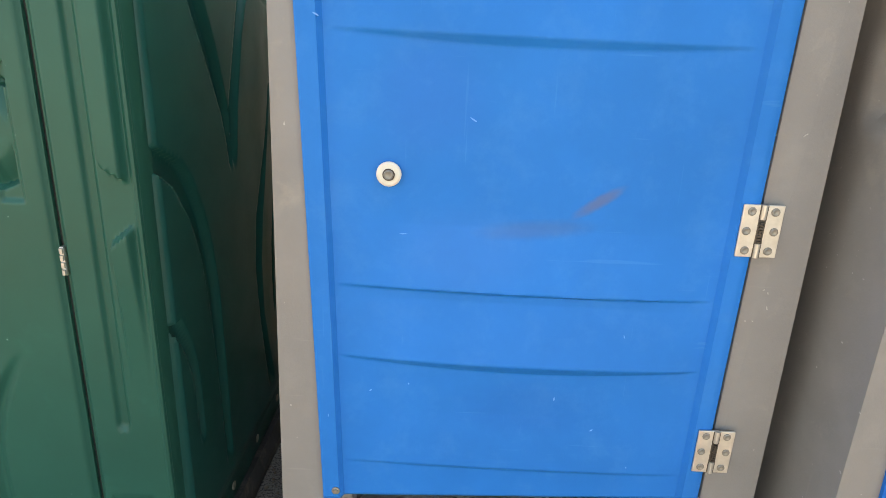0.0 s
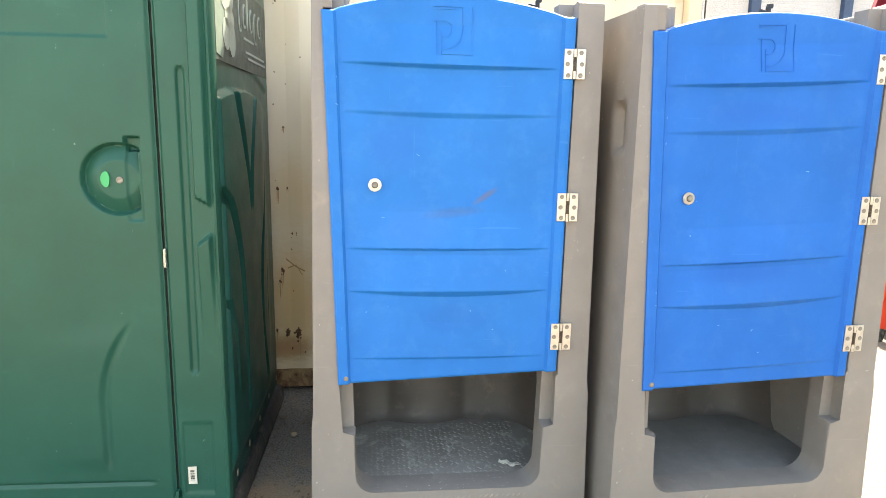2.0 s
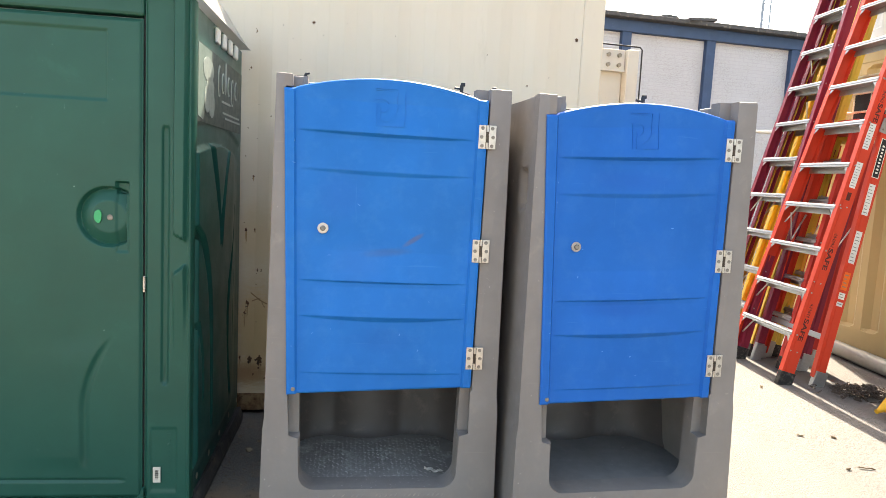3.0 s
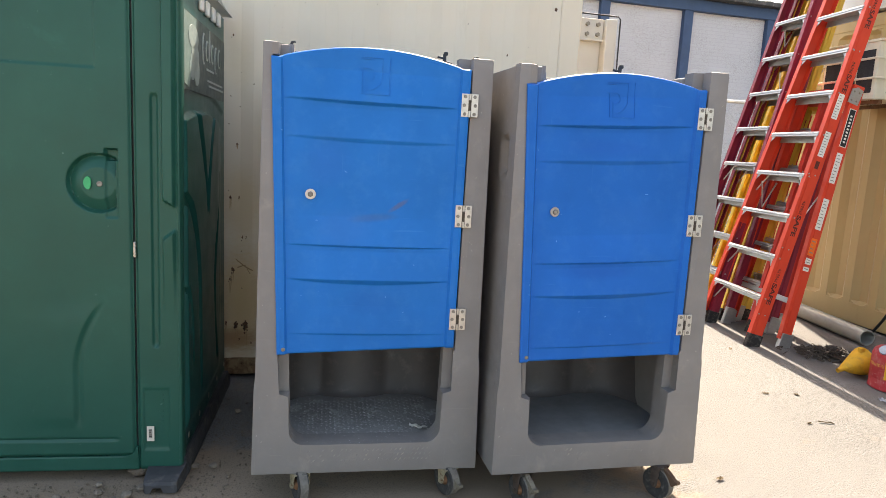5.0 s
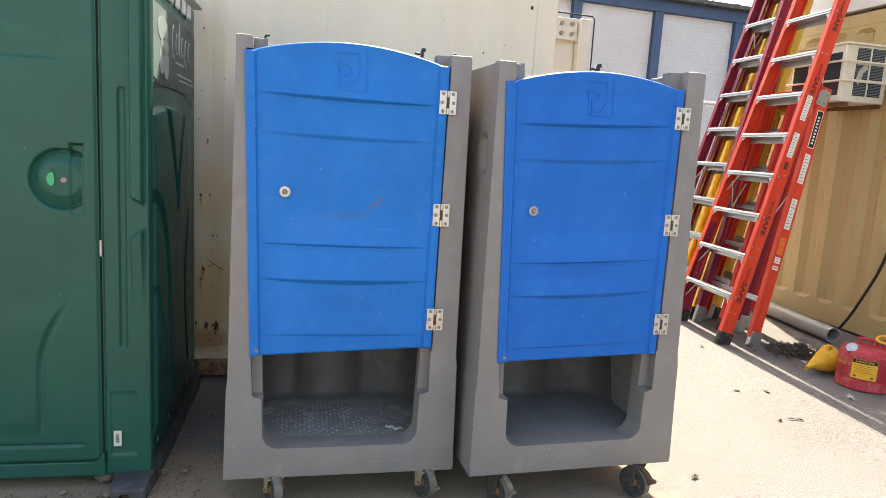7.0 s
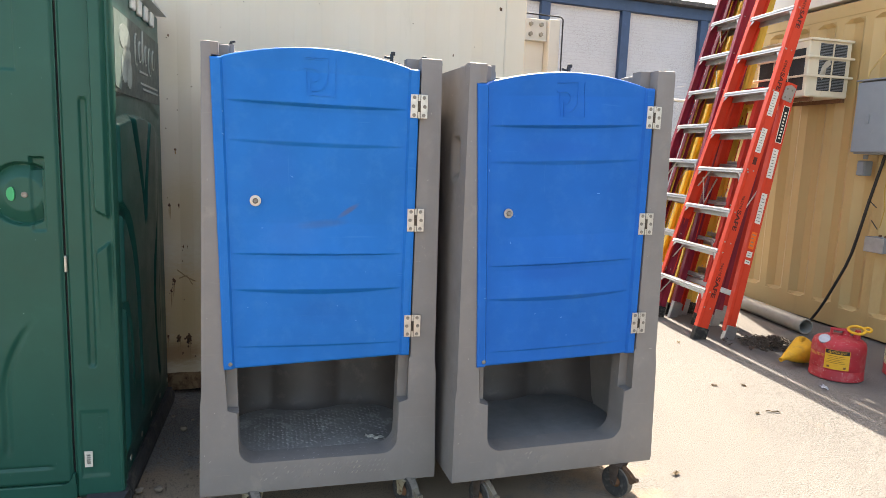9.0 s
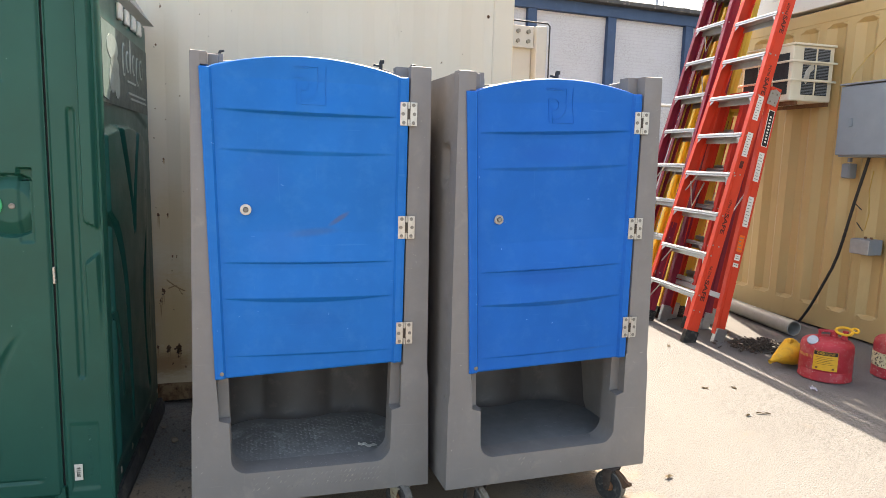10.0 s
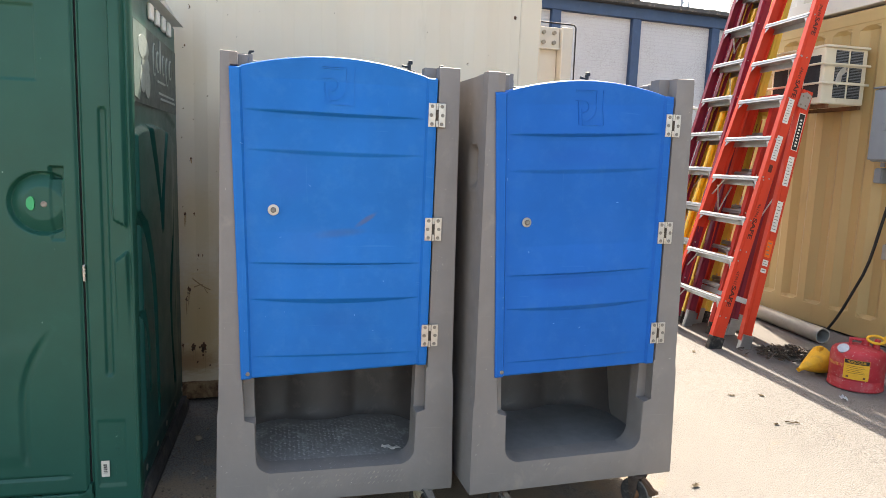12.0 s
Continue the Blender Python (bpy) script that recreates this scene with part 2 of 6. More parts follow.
def ground_material():
    """Old asphalt: bitumen with pale stone chips, dusty patches and dark stains."""
    m = bpy.data.materials.new("worn_asphalt")
    m.use_nodes = True
    nt = m.node_tree
    bs = nt.nodes["Principled BSDF"]
    base = mix_node(nt, ramp_node(nt, noise_node(nt, 1.1, 6, 0.65), 0.35, 0.68), srgb(118, 116, 113), srgb(129, 126, 122))
    tc = nt.nodes.new("ShaderNodeTexCoord")
    vor = nt.nodes.new("ShaderNodeTexVoronoi")
    vor.inputs["Scale"].default_value = 120.0
    nt.links.new(tc.outputs["Object"], vor.inputs["Vector"])
    specks = ramp_node(nt, noise_node(nt, 150, 2, 0.7, (1.0, 1.0, 1.0), 0.0), 0.50, 0.58, 0.0, 0.85)
    col = mix_node(nt, specks, base, srgb(48, 46, 44))
    sep = nt.nodes.new("ShaderNodeSeparateXYZ")
    nt.links.new(tc.outputs["Object"], sep.inputs[0])
    drift = nt.nodes.new("ShaderNodeMath")   # dust has blown in against the container and under the toilets
    drift.operation = "ADD"
    nt.links.new(ramp_node(nt, sep.outputs[0], 2.1, 1.3, -0.10, 0.30), drift.inputs[0])
    nt.links.new(noise_node(nt, 3.2, 7, 0.7), drift.inputs[1])
    dust_fade = nt.nodes.new("ShaderNodeMath")   # the dust tint thins towards the container, leaving darker grey asphalt
    dust_fade.operation = "ADD"
    nt.links.new(drift.outputs[0], dust_fade.inputs[0])
    nt.links.new(ramp_node(nt, sep.outputs[1], -0.95, -0.60, 0.0, -0.34), dust_fade.inputs[1])
    dust = ramp_node(nt, dust_fade.outputs[0], 0.53, 0.72, 0.0, 0.88)
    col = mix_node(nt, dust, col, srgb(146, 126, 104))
    crumbs = ramp_node(nt, noise_node(nt, 190, 3, 0.7), 0.54, 0.62, 0.0, 0.65)   # coarse grains in the dust
    col = mix_node(nt, crumbs, col, srgb(88, 78, 68))
    wall_grey = nt.nodes.new("ShaderNodeMath")   # a smoother grey over the specks, stronger towards the tan container
    wall_grey.operation = "ADD"
    nt.links.new(ramp_node(nt, sep.outputs[0], 3.25, 3.75, -0.2, 0.22), wall_grey.inputs[0])
    nt.links.new(noise_node(nt, 2.6, 6, 0.7), wall_grey.inputs[1])
    col = mix_node(nt, ramp_node(nt, wall_grey.outputs[0], 0.5, 0.66, 0.0, 0.72), col, srgb(104, 99, 95))
    stain = ramp_node(nt, noise_node(nt, 2.1, 4, 0.6, None, 0.8), 0.64, 0.74, 0.0, 0.2)
    col = mix_node(nt, stain, col, srgb(70, 64, 58))
    nt.links.new(col, bs.inputs["Base Color"])
    bs.inputs["Roughness"].default_value = 0.9
    b = nt.nodes.new("ShaderNodeBump")
    nt.links.new(ramp_node(nt, dust, 0.0, 0.8, 0.7, 0.12), b.inputs["Strength"])
    b.inputs["Distance"].default_value = 0.003
    add = nt.nodes.new("ShaderNodeMath")
    add.operation = "ADD"
    nt.links.new(ramp_node(nt, vor.outputs["Distance"], 0.0, 0.6, 1.0, 0.0), add.inputs[0])
    nt.links.new(noise_node(nt, 40, 6, 0.7), add.inputs[1])
    nt.links.new(add.outputs[0], b.inputs["Height"])
    nt.links.new(b.outputs[0], bs.inputs["Normal"])
    return m


def brick_material():
    """White-painted brickwork seen from afar, its courses and chipped spots."""
    m = bpy.data.materials.new("white_painted_brick")
    m.use_nodes = True
    nt = m.node_tree
    bs = nt.nodes["Principled BSDF"]
    tc = nt.nodes.new("ShaderNodeTexCoord")
    mp = nt.nodes.new("ShaderNodeMapping")
    mp.inputs["Rotation"].default_value = (radians(90), 0, 0)
    nt.links.new(tc.outputs["Object"], mp.inputs[0])
    br = nt.nodes.new("ShaderNodeTexBrick")
    br.inputs["Scale"].default_value = 1.0
    br.inputs["Brick Width"].default_value, br.inputs["Row Height"].default_value = 0.2, 0.067
    br.inputs["Mortar Size"].default_value = 0.006
    br.inputs["Color1"].default_value = srgb(180, 180, 184)
    br.inputs["Color2"].default_value = srgb(178, 178, 182)
    br.inputs["Mortar"].default_value = srgb(172, 172, 177)
    nt.links.new(mp.outputs[0], br.inputs["Vector"])
    spots = ramp_node(nt, noise_node(nt, 34, 4, 0.8, (0.8, 1, 2.6)), 0.52, 0.60, 0.0, 0.9)
    zone = ramp_node(nt, noise_node(nt, 1.2, 3, 0.6), 0.32, 0.6)
    mul = nt.nodes.new("ShaderNodeMath")
    mul.operation = "MULTIPLY"
    nt.links.new(spots, mul.inputs[0])
    nt.links.new(zone, mul.inputs[1])
    col = mix_node(nt, mul.outputs[0], br.outputs["Color"], srgb(136, 132, 130))
    nt.links.new(col, bs.inputs["Base Color"])
    bs.inputs["Roughness"].default_value = 0.8
    b = nt.nodes.new("ShaderNodeBump")
    b.inputs["Strength"].default_value = 0.5
    b.inputs["Distance"].default_value = 0.01
    nt.links.new(br.outputs["Fac"], b.inputs["Height"])
    b.invert = True
    nt.links.new(b.outputs[0], bs.inputs["Normal"])
    return m


def stained(name, source, spots):
    """A copy of a material with rubbed brown and grey smears and broad tints: spots of x, z, half width, half height,
    slope, strength, colour.
    """
    m = source.copy()
    m.name = name
    nt = m.node_tree
    bs = nt.nodes["Principled BSDF"]
    col = bs.inputs["Base Color"].links[0].from_socket
    tc = nt.nodes.new("ShaderNodeTexCoord")
    sep = nt.nodes.new("ShaderNodeSeparateXYZ")
    nt.links.new(tc.outputs["Object"], sep.inputs[0])

    def calc(op, a, b=0.0, c=0.0):
        n = nt.nodes.new("ShaderNodeMath")
        n.operation = op
        for i, v in enumerate((a, b, c)):
            if isinstance(v, (int, float)):
                n.inputs[i].default_value = v
            else:
                nt.links.new(v, n.inputs[i])
        return n.outputs[0]

    grain = noise_node(nt, 38, 7, 0.75, (0.6, 1, 1.6))
    for x, z, hw, hh, slope, strength, colour in spots:
        dx = calc("SUBTRACT", sep.outputs[0], x)
        dz = calc("SUBTRACT", calc("SUBTRACT", sep.outputs[2], z), calc("MULTIPLY", dx, slope))
        r = calc("ADD", calc("POWER", calc("DIVIDE", dx, hw), 2.0), calc("POWER", calc("DIVIDE", dz, hh), 2.0))
        body = ramp_node(nt, r, 1.0, 0.0)
        mask = calc("MULTIPLY", ramp_node(nt, calc("ADD", calc("MULTIPLY", body, 0.55), calc("MULTIPLY", grain, 0.5)), 0.42, 0.72), body)
        col = mix_node(nt, calc("MULTIPLY", mask, strength), col, colour)
    nt.links.new(col, bs.inputs["Base Color"])
    return m


# two smears, then soft patches, the last one darker blue
BLUE_STAINED = stained("stained_blue_plastic", BLUE, [
    (0.485, 0.982, 0.050, 0.016, 0.62, 0.50, srgb(104, 92, 84)), (0.40, 0.937, 0.12, 0.022, 0.10, 0.34, srgb(74, 92, 122)),
    (0.30, 0.90, 0.16, 0.10, 0.0, 0.16, srgb(70, 120, 186)),
    (0.24, 1.12, 0.12, 0.12, 0.0, 0.14, srgb(50, 100, 190)), (0.40, 0.64, 0.16, 0.07, 0.0, 0.22, srgb(14, 84, 160))])
# two broad darker blue bands near creases, and one paler patch
BLUE_BANDED = stained("banded_blue_plastic", BLUE_DEEP, [
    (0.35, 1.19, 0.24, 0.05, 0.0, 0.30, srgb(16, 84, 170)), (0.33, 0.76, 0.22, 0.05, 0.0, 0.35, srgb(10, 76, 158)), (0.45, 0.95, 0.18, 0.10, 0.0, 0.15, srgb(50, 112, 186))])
# cream turned tan in the gap by the green toilet, browner near the bottom
CREAM_TINTED = stained("tan_tinted_cream_paint", CREAM, [
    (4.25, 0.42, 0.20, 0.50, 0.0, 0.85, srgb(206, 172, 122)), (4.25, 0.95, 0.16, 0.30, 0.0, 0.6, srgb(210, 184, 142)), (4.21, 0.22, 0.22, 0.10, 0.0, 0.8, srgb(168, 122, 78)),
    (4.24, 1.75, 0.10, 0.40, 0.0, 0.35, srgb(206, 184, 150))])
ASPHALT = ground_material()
BRICK = brick_material()
# bench plastic, a darker grey than the walls around it
BENCH_DARK = surface("dark_bench_plastic", srgb(74, 68, 66), 0.55, vary=0.14, scale=5, wear=srgb(104, 96, 90), wear_at=(0.55, 0.8), bump=0.15, bump_scale=120)
DARK_RUST = surface("dark_rusty_metal", srgb(74, 62, 54), 0.8, 0.2, vary=0.3, scale=30, bump=0.5)
INK_GREY = surface("grey_print", srgb(134, 126, 118), 0.6, vary=0.1, scale=40)
DIRT = surface("dirt_clod", srgb(92, 80, 69), 0.95, vary=0.25, scale=25, bump=0.8, bump_scale=60)


# ---- mesh helpers ----
def mesh_of(name, bm, material, smooth=None):
    bmesh.ops.recalc_face_normals(bm, faces=bm.faces)
    me = bpy.data.meshes.new(name)
    bm.to_mesh(me)
    bm.free()
    me.materials.append(material)
    if smooth:
        me.shade_smooth()
        me.set_sharp_from_angle(angle=radians(smooth))
    return me


def part(name, bm, material, parent, label="", smooth=None, at=None):
    ob = new(name, mesh_of(name, bm, material, smooth))
    ob.parent = parent
    if at:
        ob.matrix_local = at
    return tagged(ob, label)


def thing(name, m, label, category, group="", kind=""):
    ob = new(name)
    ob.empty_display_size = 0.1
    ob.matrix_world = m
    return tagged(ob, label, category, group, kind)


def solid(name, bm, material, label, category, m=None, group="", kind="", smooth=None):
    ob = new(name, mesh_of(name, bm, material, smooth))
    if m:
        ob.matrix_world = m
    return tagged(ob, label, category, group, kind)


def add_box(bm, lo, hi, bevel=0.0, m=None, seg=2):
    r = bmesh.ops.create_cube(bm, size=1)
    vs = r["verts"]
    for v in vs:
        v.co = Vector([lo[i] + (v.co[i] + 0.5) * (hi[i] - lo[i]) for i in range(3)])
    if bevel:
        es = list({e for v in vs for e in v.link_edges})
        rb = bmesh.ops.bevel(bm, geom=es, offset=bevel, segments=seg, affect="EDGES", profile=0.5)
        vs = list({v for f in rb["faces"] for v in f.verts} | {v for v in vs if v.is_valid})
    if m:
        bmesh.ops.transform(bm, matrix=m, verts=vs)
    return vs


def box(lo, hi, bevel=0.0, m=None, seg=2):
    bm = bmesh.new()
    add_box(bm, lo, hi, bevel, m, seg)
    return bm


def add_cyl(bm, a, b, r1, r2=None, n=16, cap=True):
    """A round bar or cone from a to b."""
    a, b = Vector(a), Vector(b)
    r2 = r1 if r2 is None else r2
    d = b - a
    q = d.to_track_quat("Z", "Y").to_matrix().to_4x4()
    m = Matrix.Translation((a + b) / 2) @ q
    return bmesh.ops.create_cone(bm, cap_ends=cap, segments=n, radius1=r1, radius2=r2, depth=d.length, matrix=m)["verts"]


def add_lathe(bm, profile, n=28, m=None):
    """A body of revolution about z from (radius, height) pairs."""
    rings = []
    for r, z in profile:
        if r < 1e-6:
            rings.append([bm.verts.new((0, 0, z))])
        else:
            rings.append([bm.verts.new((r * math.cos(2 * math.pi * i / n), r * math.sin(2 * math.pi * i / n), z)) for i in range(n)])
    for p, q in zip(rings, rings[1:]):
        for i in range(n):
            j = (i + 1) % n
            if len(p) == 1 and len(q) == 1:
                continue
            if len(p) == 1:
                bm.faces.new((p[0], q[i], q[j]))
            elif len(q) == 1:
                bm.faces.new((p[i], p[j], q[0]))
            else:
                bm.faces.new((p[i], p[j], q[j], q[i]))
    vs = [v for g in rings for v in g]
    if m:
        bmesh.ops.transform(bm, matrix=m, verts=vs)
    return vs


def add_prism(bm, outline, y0, y1, bevel=0.0):
    """An outline in x, z drawn out from y0 to y1."""
    a = [bm.verts.new((x, y0, z)) for x, z in outline]
    b = [bm.verts.new((x, y1, z)) for x, z in outline]
    front = bm.faces.new(a)
    bm.faces.new(b[::-1])
    n = len(a)
    for i in range(n):
        j = (i + 1) % n
        bm.faces.new((a[i], a[j], b[j], b[i]))
    if bevel:
        bmesh.ops.bevel(bm, geom=list(front.edges), offset=bevel, segments=2, affect="EDGES", profile=0.5)
    return a + b


def add_tube(bm, pts, r, n=8, closed=False):
    """A round tube along a line of points."""
    pts = [Vector(p) for p in pts]
    rings = []
    k = len(pts)
    for i, p in enumerate(pts):
        d = (pts[(i + 1) % k] - pts[i - 1]) if closed else (pts[min(i + 1, k - 1)] - pts[max(i - 1, 0)])
        q = d.to_track_quat("Z", "Y")
        rings.append([bm.verts.new(p + q @ Vector((r * math.cos(2 * math.pi * j / n), r * math.sin(2 * math.pi * j / n), 0))) for j in range(n)])
    for i in range(k if closed else k - 1):
        p, q = rings[i], rings[(i + 1) % k]
        off = 0
        if closed and i == k - 1:
            off = min(range(n), key=lambda o: (p[0].co - q[o].co).length)
        for j in range(n):
            bm.faces.new((p[j], p[(j + 1) % n], q[(j + 1 + off) % n], q[(j + off) % n]))
    if not closed:
        bm.faces.new(rings[0][::-1])
        bm.faces.new(rings[-1])


def relief(nx, nz, place, thick):
    """A slab whose front is a grid moulded by place(u, v) -> (x, y, z); its back lies thick behind, flat."""
    bm = bmesh.new()
    front = [[bm.verts.new(place(i / nx, j / nz)) for i in range(nx + 1)] for j in range(nz + 1)]
    for j in range(nz):
        for i in range(nx):
            bm.faces.new((front[j][i], front[j][i + 1], front[j + 1][i + 1], front[j + 1][i]))
    rim = [front[0][i] for i in range(nx + 1)] + [front[j][nx] for j in range(1, nz + 1)]
    rim += [front[nz][i] for i in range(nx - 1, -1, -1)] + [front[j][0] for j in range(nz - 1, 0, -1)]
    back = [bm.verts.new((v.co.x, thick, v.co.z)) for v in rim]
    for i in range(len(rim)):
        j = (i + 1) % len(rim)
        bm.faces.new((rim[j], rim[i], back[i], back[j]))
    bm.faces.new(back)
    return bm


def smooth01(x):
    x = max(0.0, min(1.0, x))
    return x * x * (3 - 2 * x)


def blob(rng, r, n=11, jag=0.45):
    """An uneven round outline."""
    return [(r * (1 + jag * (rng.random() - 0.5)) * math.cos(2 * math.pi * i / n),
             r * (1 + jag * (rng.random() - 0.5)) * math.sin(2 * math.pi * i / n)) for i in range(n)]


# ---- ground ----
def build_ground():
    bm = bmesh.new()
    xs = [-400, -60, -12] + [-4 + 0.5 * i for i in range(23)] + [12, 60, 400]
    ys = [-400, -60, -12] + [-5 + 0.5 * i for i in range(21)] + [12, 60, 400]
    grid = []
    for y in ys:
        row = []
        for x in xs:
            near = abs(x - 1.5) < 6 and abs(y) < 5.5
            h = 0.006 * (noise.noise((x * 0.7, y * 0.7, 0.3))) if near else 0.0
            row.append(bm.verts.new((x, y, h - 0.004)))
        grid.append(row)
    for j in range(len(ys) - 1):
        for i in range(len(xs) - 1):
            bm.faces.new((grid[j][i], grid[j][i + 1], grid[j + 1][i + 1], grid[j + 1][i]))
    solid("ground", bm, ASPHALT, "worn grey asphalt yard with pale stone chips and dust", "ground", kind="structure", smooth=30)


build_ground()


# ---- containers ----
def corrugated(x0, x1, z0, z1, pitch, depth, lands=(0.28, 0.22, 0.28, 0.22), closed=0.0):
    """A corrugated sheet in x, z, proud at y = 0 and sunk to y = depth; closed: flat margin above and below the hollows."""
    bm = bmesh.new()
    prof = []
    x = x0
    seq = [(lands[0], 0.0, 0.0), (lands[1], 0.0, depth), (lands[2], depth, depth), (lands[3], depth, 0.0)]
    prof.append((x, 0.0))
    while x < x1 - 1e-6:
        for frac, a, b in seq:
            x = min(x1, x + frac * pitch)
            prof.append((x, b))
            if x >= x1 - 1e-6:
                break
    levels = [(z0, 1.0), (z1, 1.0)]
    if closed:
        levels = [(z0, 0.0), (z0 + closed, 0.0), (z0 + closed + 0.030, 1.0), (z1 - closed - 0.030, 1.0), (z1 - closed, 0.0), (z1, 0.0)]
    rings = []
    for dy in (0.0, 0.004):
        rings.append([[bm.verts.new((px, py * k + dy, z)) for px, py in prof] for z, k in levels])
    n = len(prof)
    for k, sheet in enumerate(rings):
        for lo, hi in zip(sheet, sheet[1:]):
            for i in range(n - 1):
                bm.faces.new((lo[i], lo[i + 1], hi[i + 1], hi[i]) if k == 0 else (lo[i + 1], lo[i], hi[i], hi[i + 1]))
    front, back = rings
    for e in (0, -1):
        for i in range(n - 1):
            bm.faces.new((front[e][i], back[e][i], back[e][i + 1], front[e][i + 1]))
    for i in (0, n - 1):
        for j in range(len(levels) - 1):
            bm.faces.new((front[j][i], front[j + 1][i], back[j + 1][i], back[j][i]))
    return bm


def container(name, m, length, height, depth, paint, rail_paint, label, pitch, wave, post=0.11, rail=(0.0, 0.13), sunk=0.03, closed=0.0):
    c = thing(name, m, label, "container")
    part("side_panel", corrugated(post, length - post, rail[1], height - 0.1, pitch, wave, closed=closed), paint, c)
    part("bottom_rail", box((post, sunk, rail[0] + 0.012), (length - post, sunk + 0.1, rail[1] + 0.01), 0.006), rail_paint, c)
    part("top_rail", box((post, -0.004, height - 0.1), (length - post, 0.06, height), 0.006), paint, c)
    for a in (0.0, length - post):
        part("corner_post", box((a, -0.006, 0.0), (a + post, 0.11, height), 0.01), paint, c)
    part("roof", box((0.0, 0.02, height - 0.03), (length, depth, height + 0.01), 0.01), paint, c)
    part("end_wall", box((0.0, 0.11, 0.06), (0.03, depth, height - 0.03)), paint, c)
    part("end_wall", box((length - 0.03, 0.11, 0.06), (length, depth, height - 0.03)), paint, c)
    part("back_wall", box((0.03, depth - 0.03, 0.06), (length - 0.03, depth, height - 0.03)), paint, c)
    return c


CREAM_X0, CREAM_LEN = -4.22, 6.09
cream = container("shipping_container", pose(CREAM_X0, 0, 0), CREAM_LEN, 2.59, 2.44, CREAM, RUST_CREAM,
                  "cream-painted steel shipping container with rust spots and chipped paint", 0.278, 0.009, post=0.13, rail=(0.0, 0.115))
next(c for c in cream.children if c.name.startswith("side_panel")).data.materials[0] = CREAM_TINTED
container("shipping_container", pose(4.90 + 0.0875 * 2.15, 2.15, 0, 0, 0, -95), 6.06, 2.575, 2.44, TAN, TAN,
                "tan-painted corrugated steel container with fittings on its wall", 0.275, 0.044, post=0.12, rail=(0.0, 0.15), sunk=0.0, closed=0.025)

container("shipping_container", pose(4.905 + 0.0875 * 2.25, 2.25, 2.60, 0, 0, -95), 6.06, 2.59, 2.44, UPPER_GREY, UPPER_GREY,
                  "pale grey steel container stacked on the tan one", 0.275, 0.03, post=0.12, rail=(0.0, 0.15), sunk=0.0)


RUST_RUN = surface("rust_streaked_paint", srgb(172, 136, 96), 0.7, vary=0.2, scale=18, wear=srgb(200, 180, 150), wear_at=(0.50, 0.66), wear_scale=45)
SCRAPE = surface("scraped_cream_paint", srgb(164, 132, 96), 0.7, vary=0.15, scale=20, wear=srgb(120, 92, 66), wear_at=(0.55, 0.65), wear_scale=50)


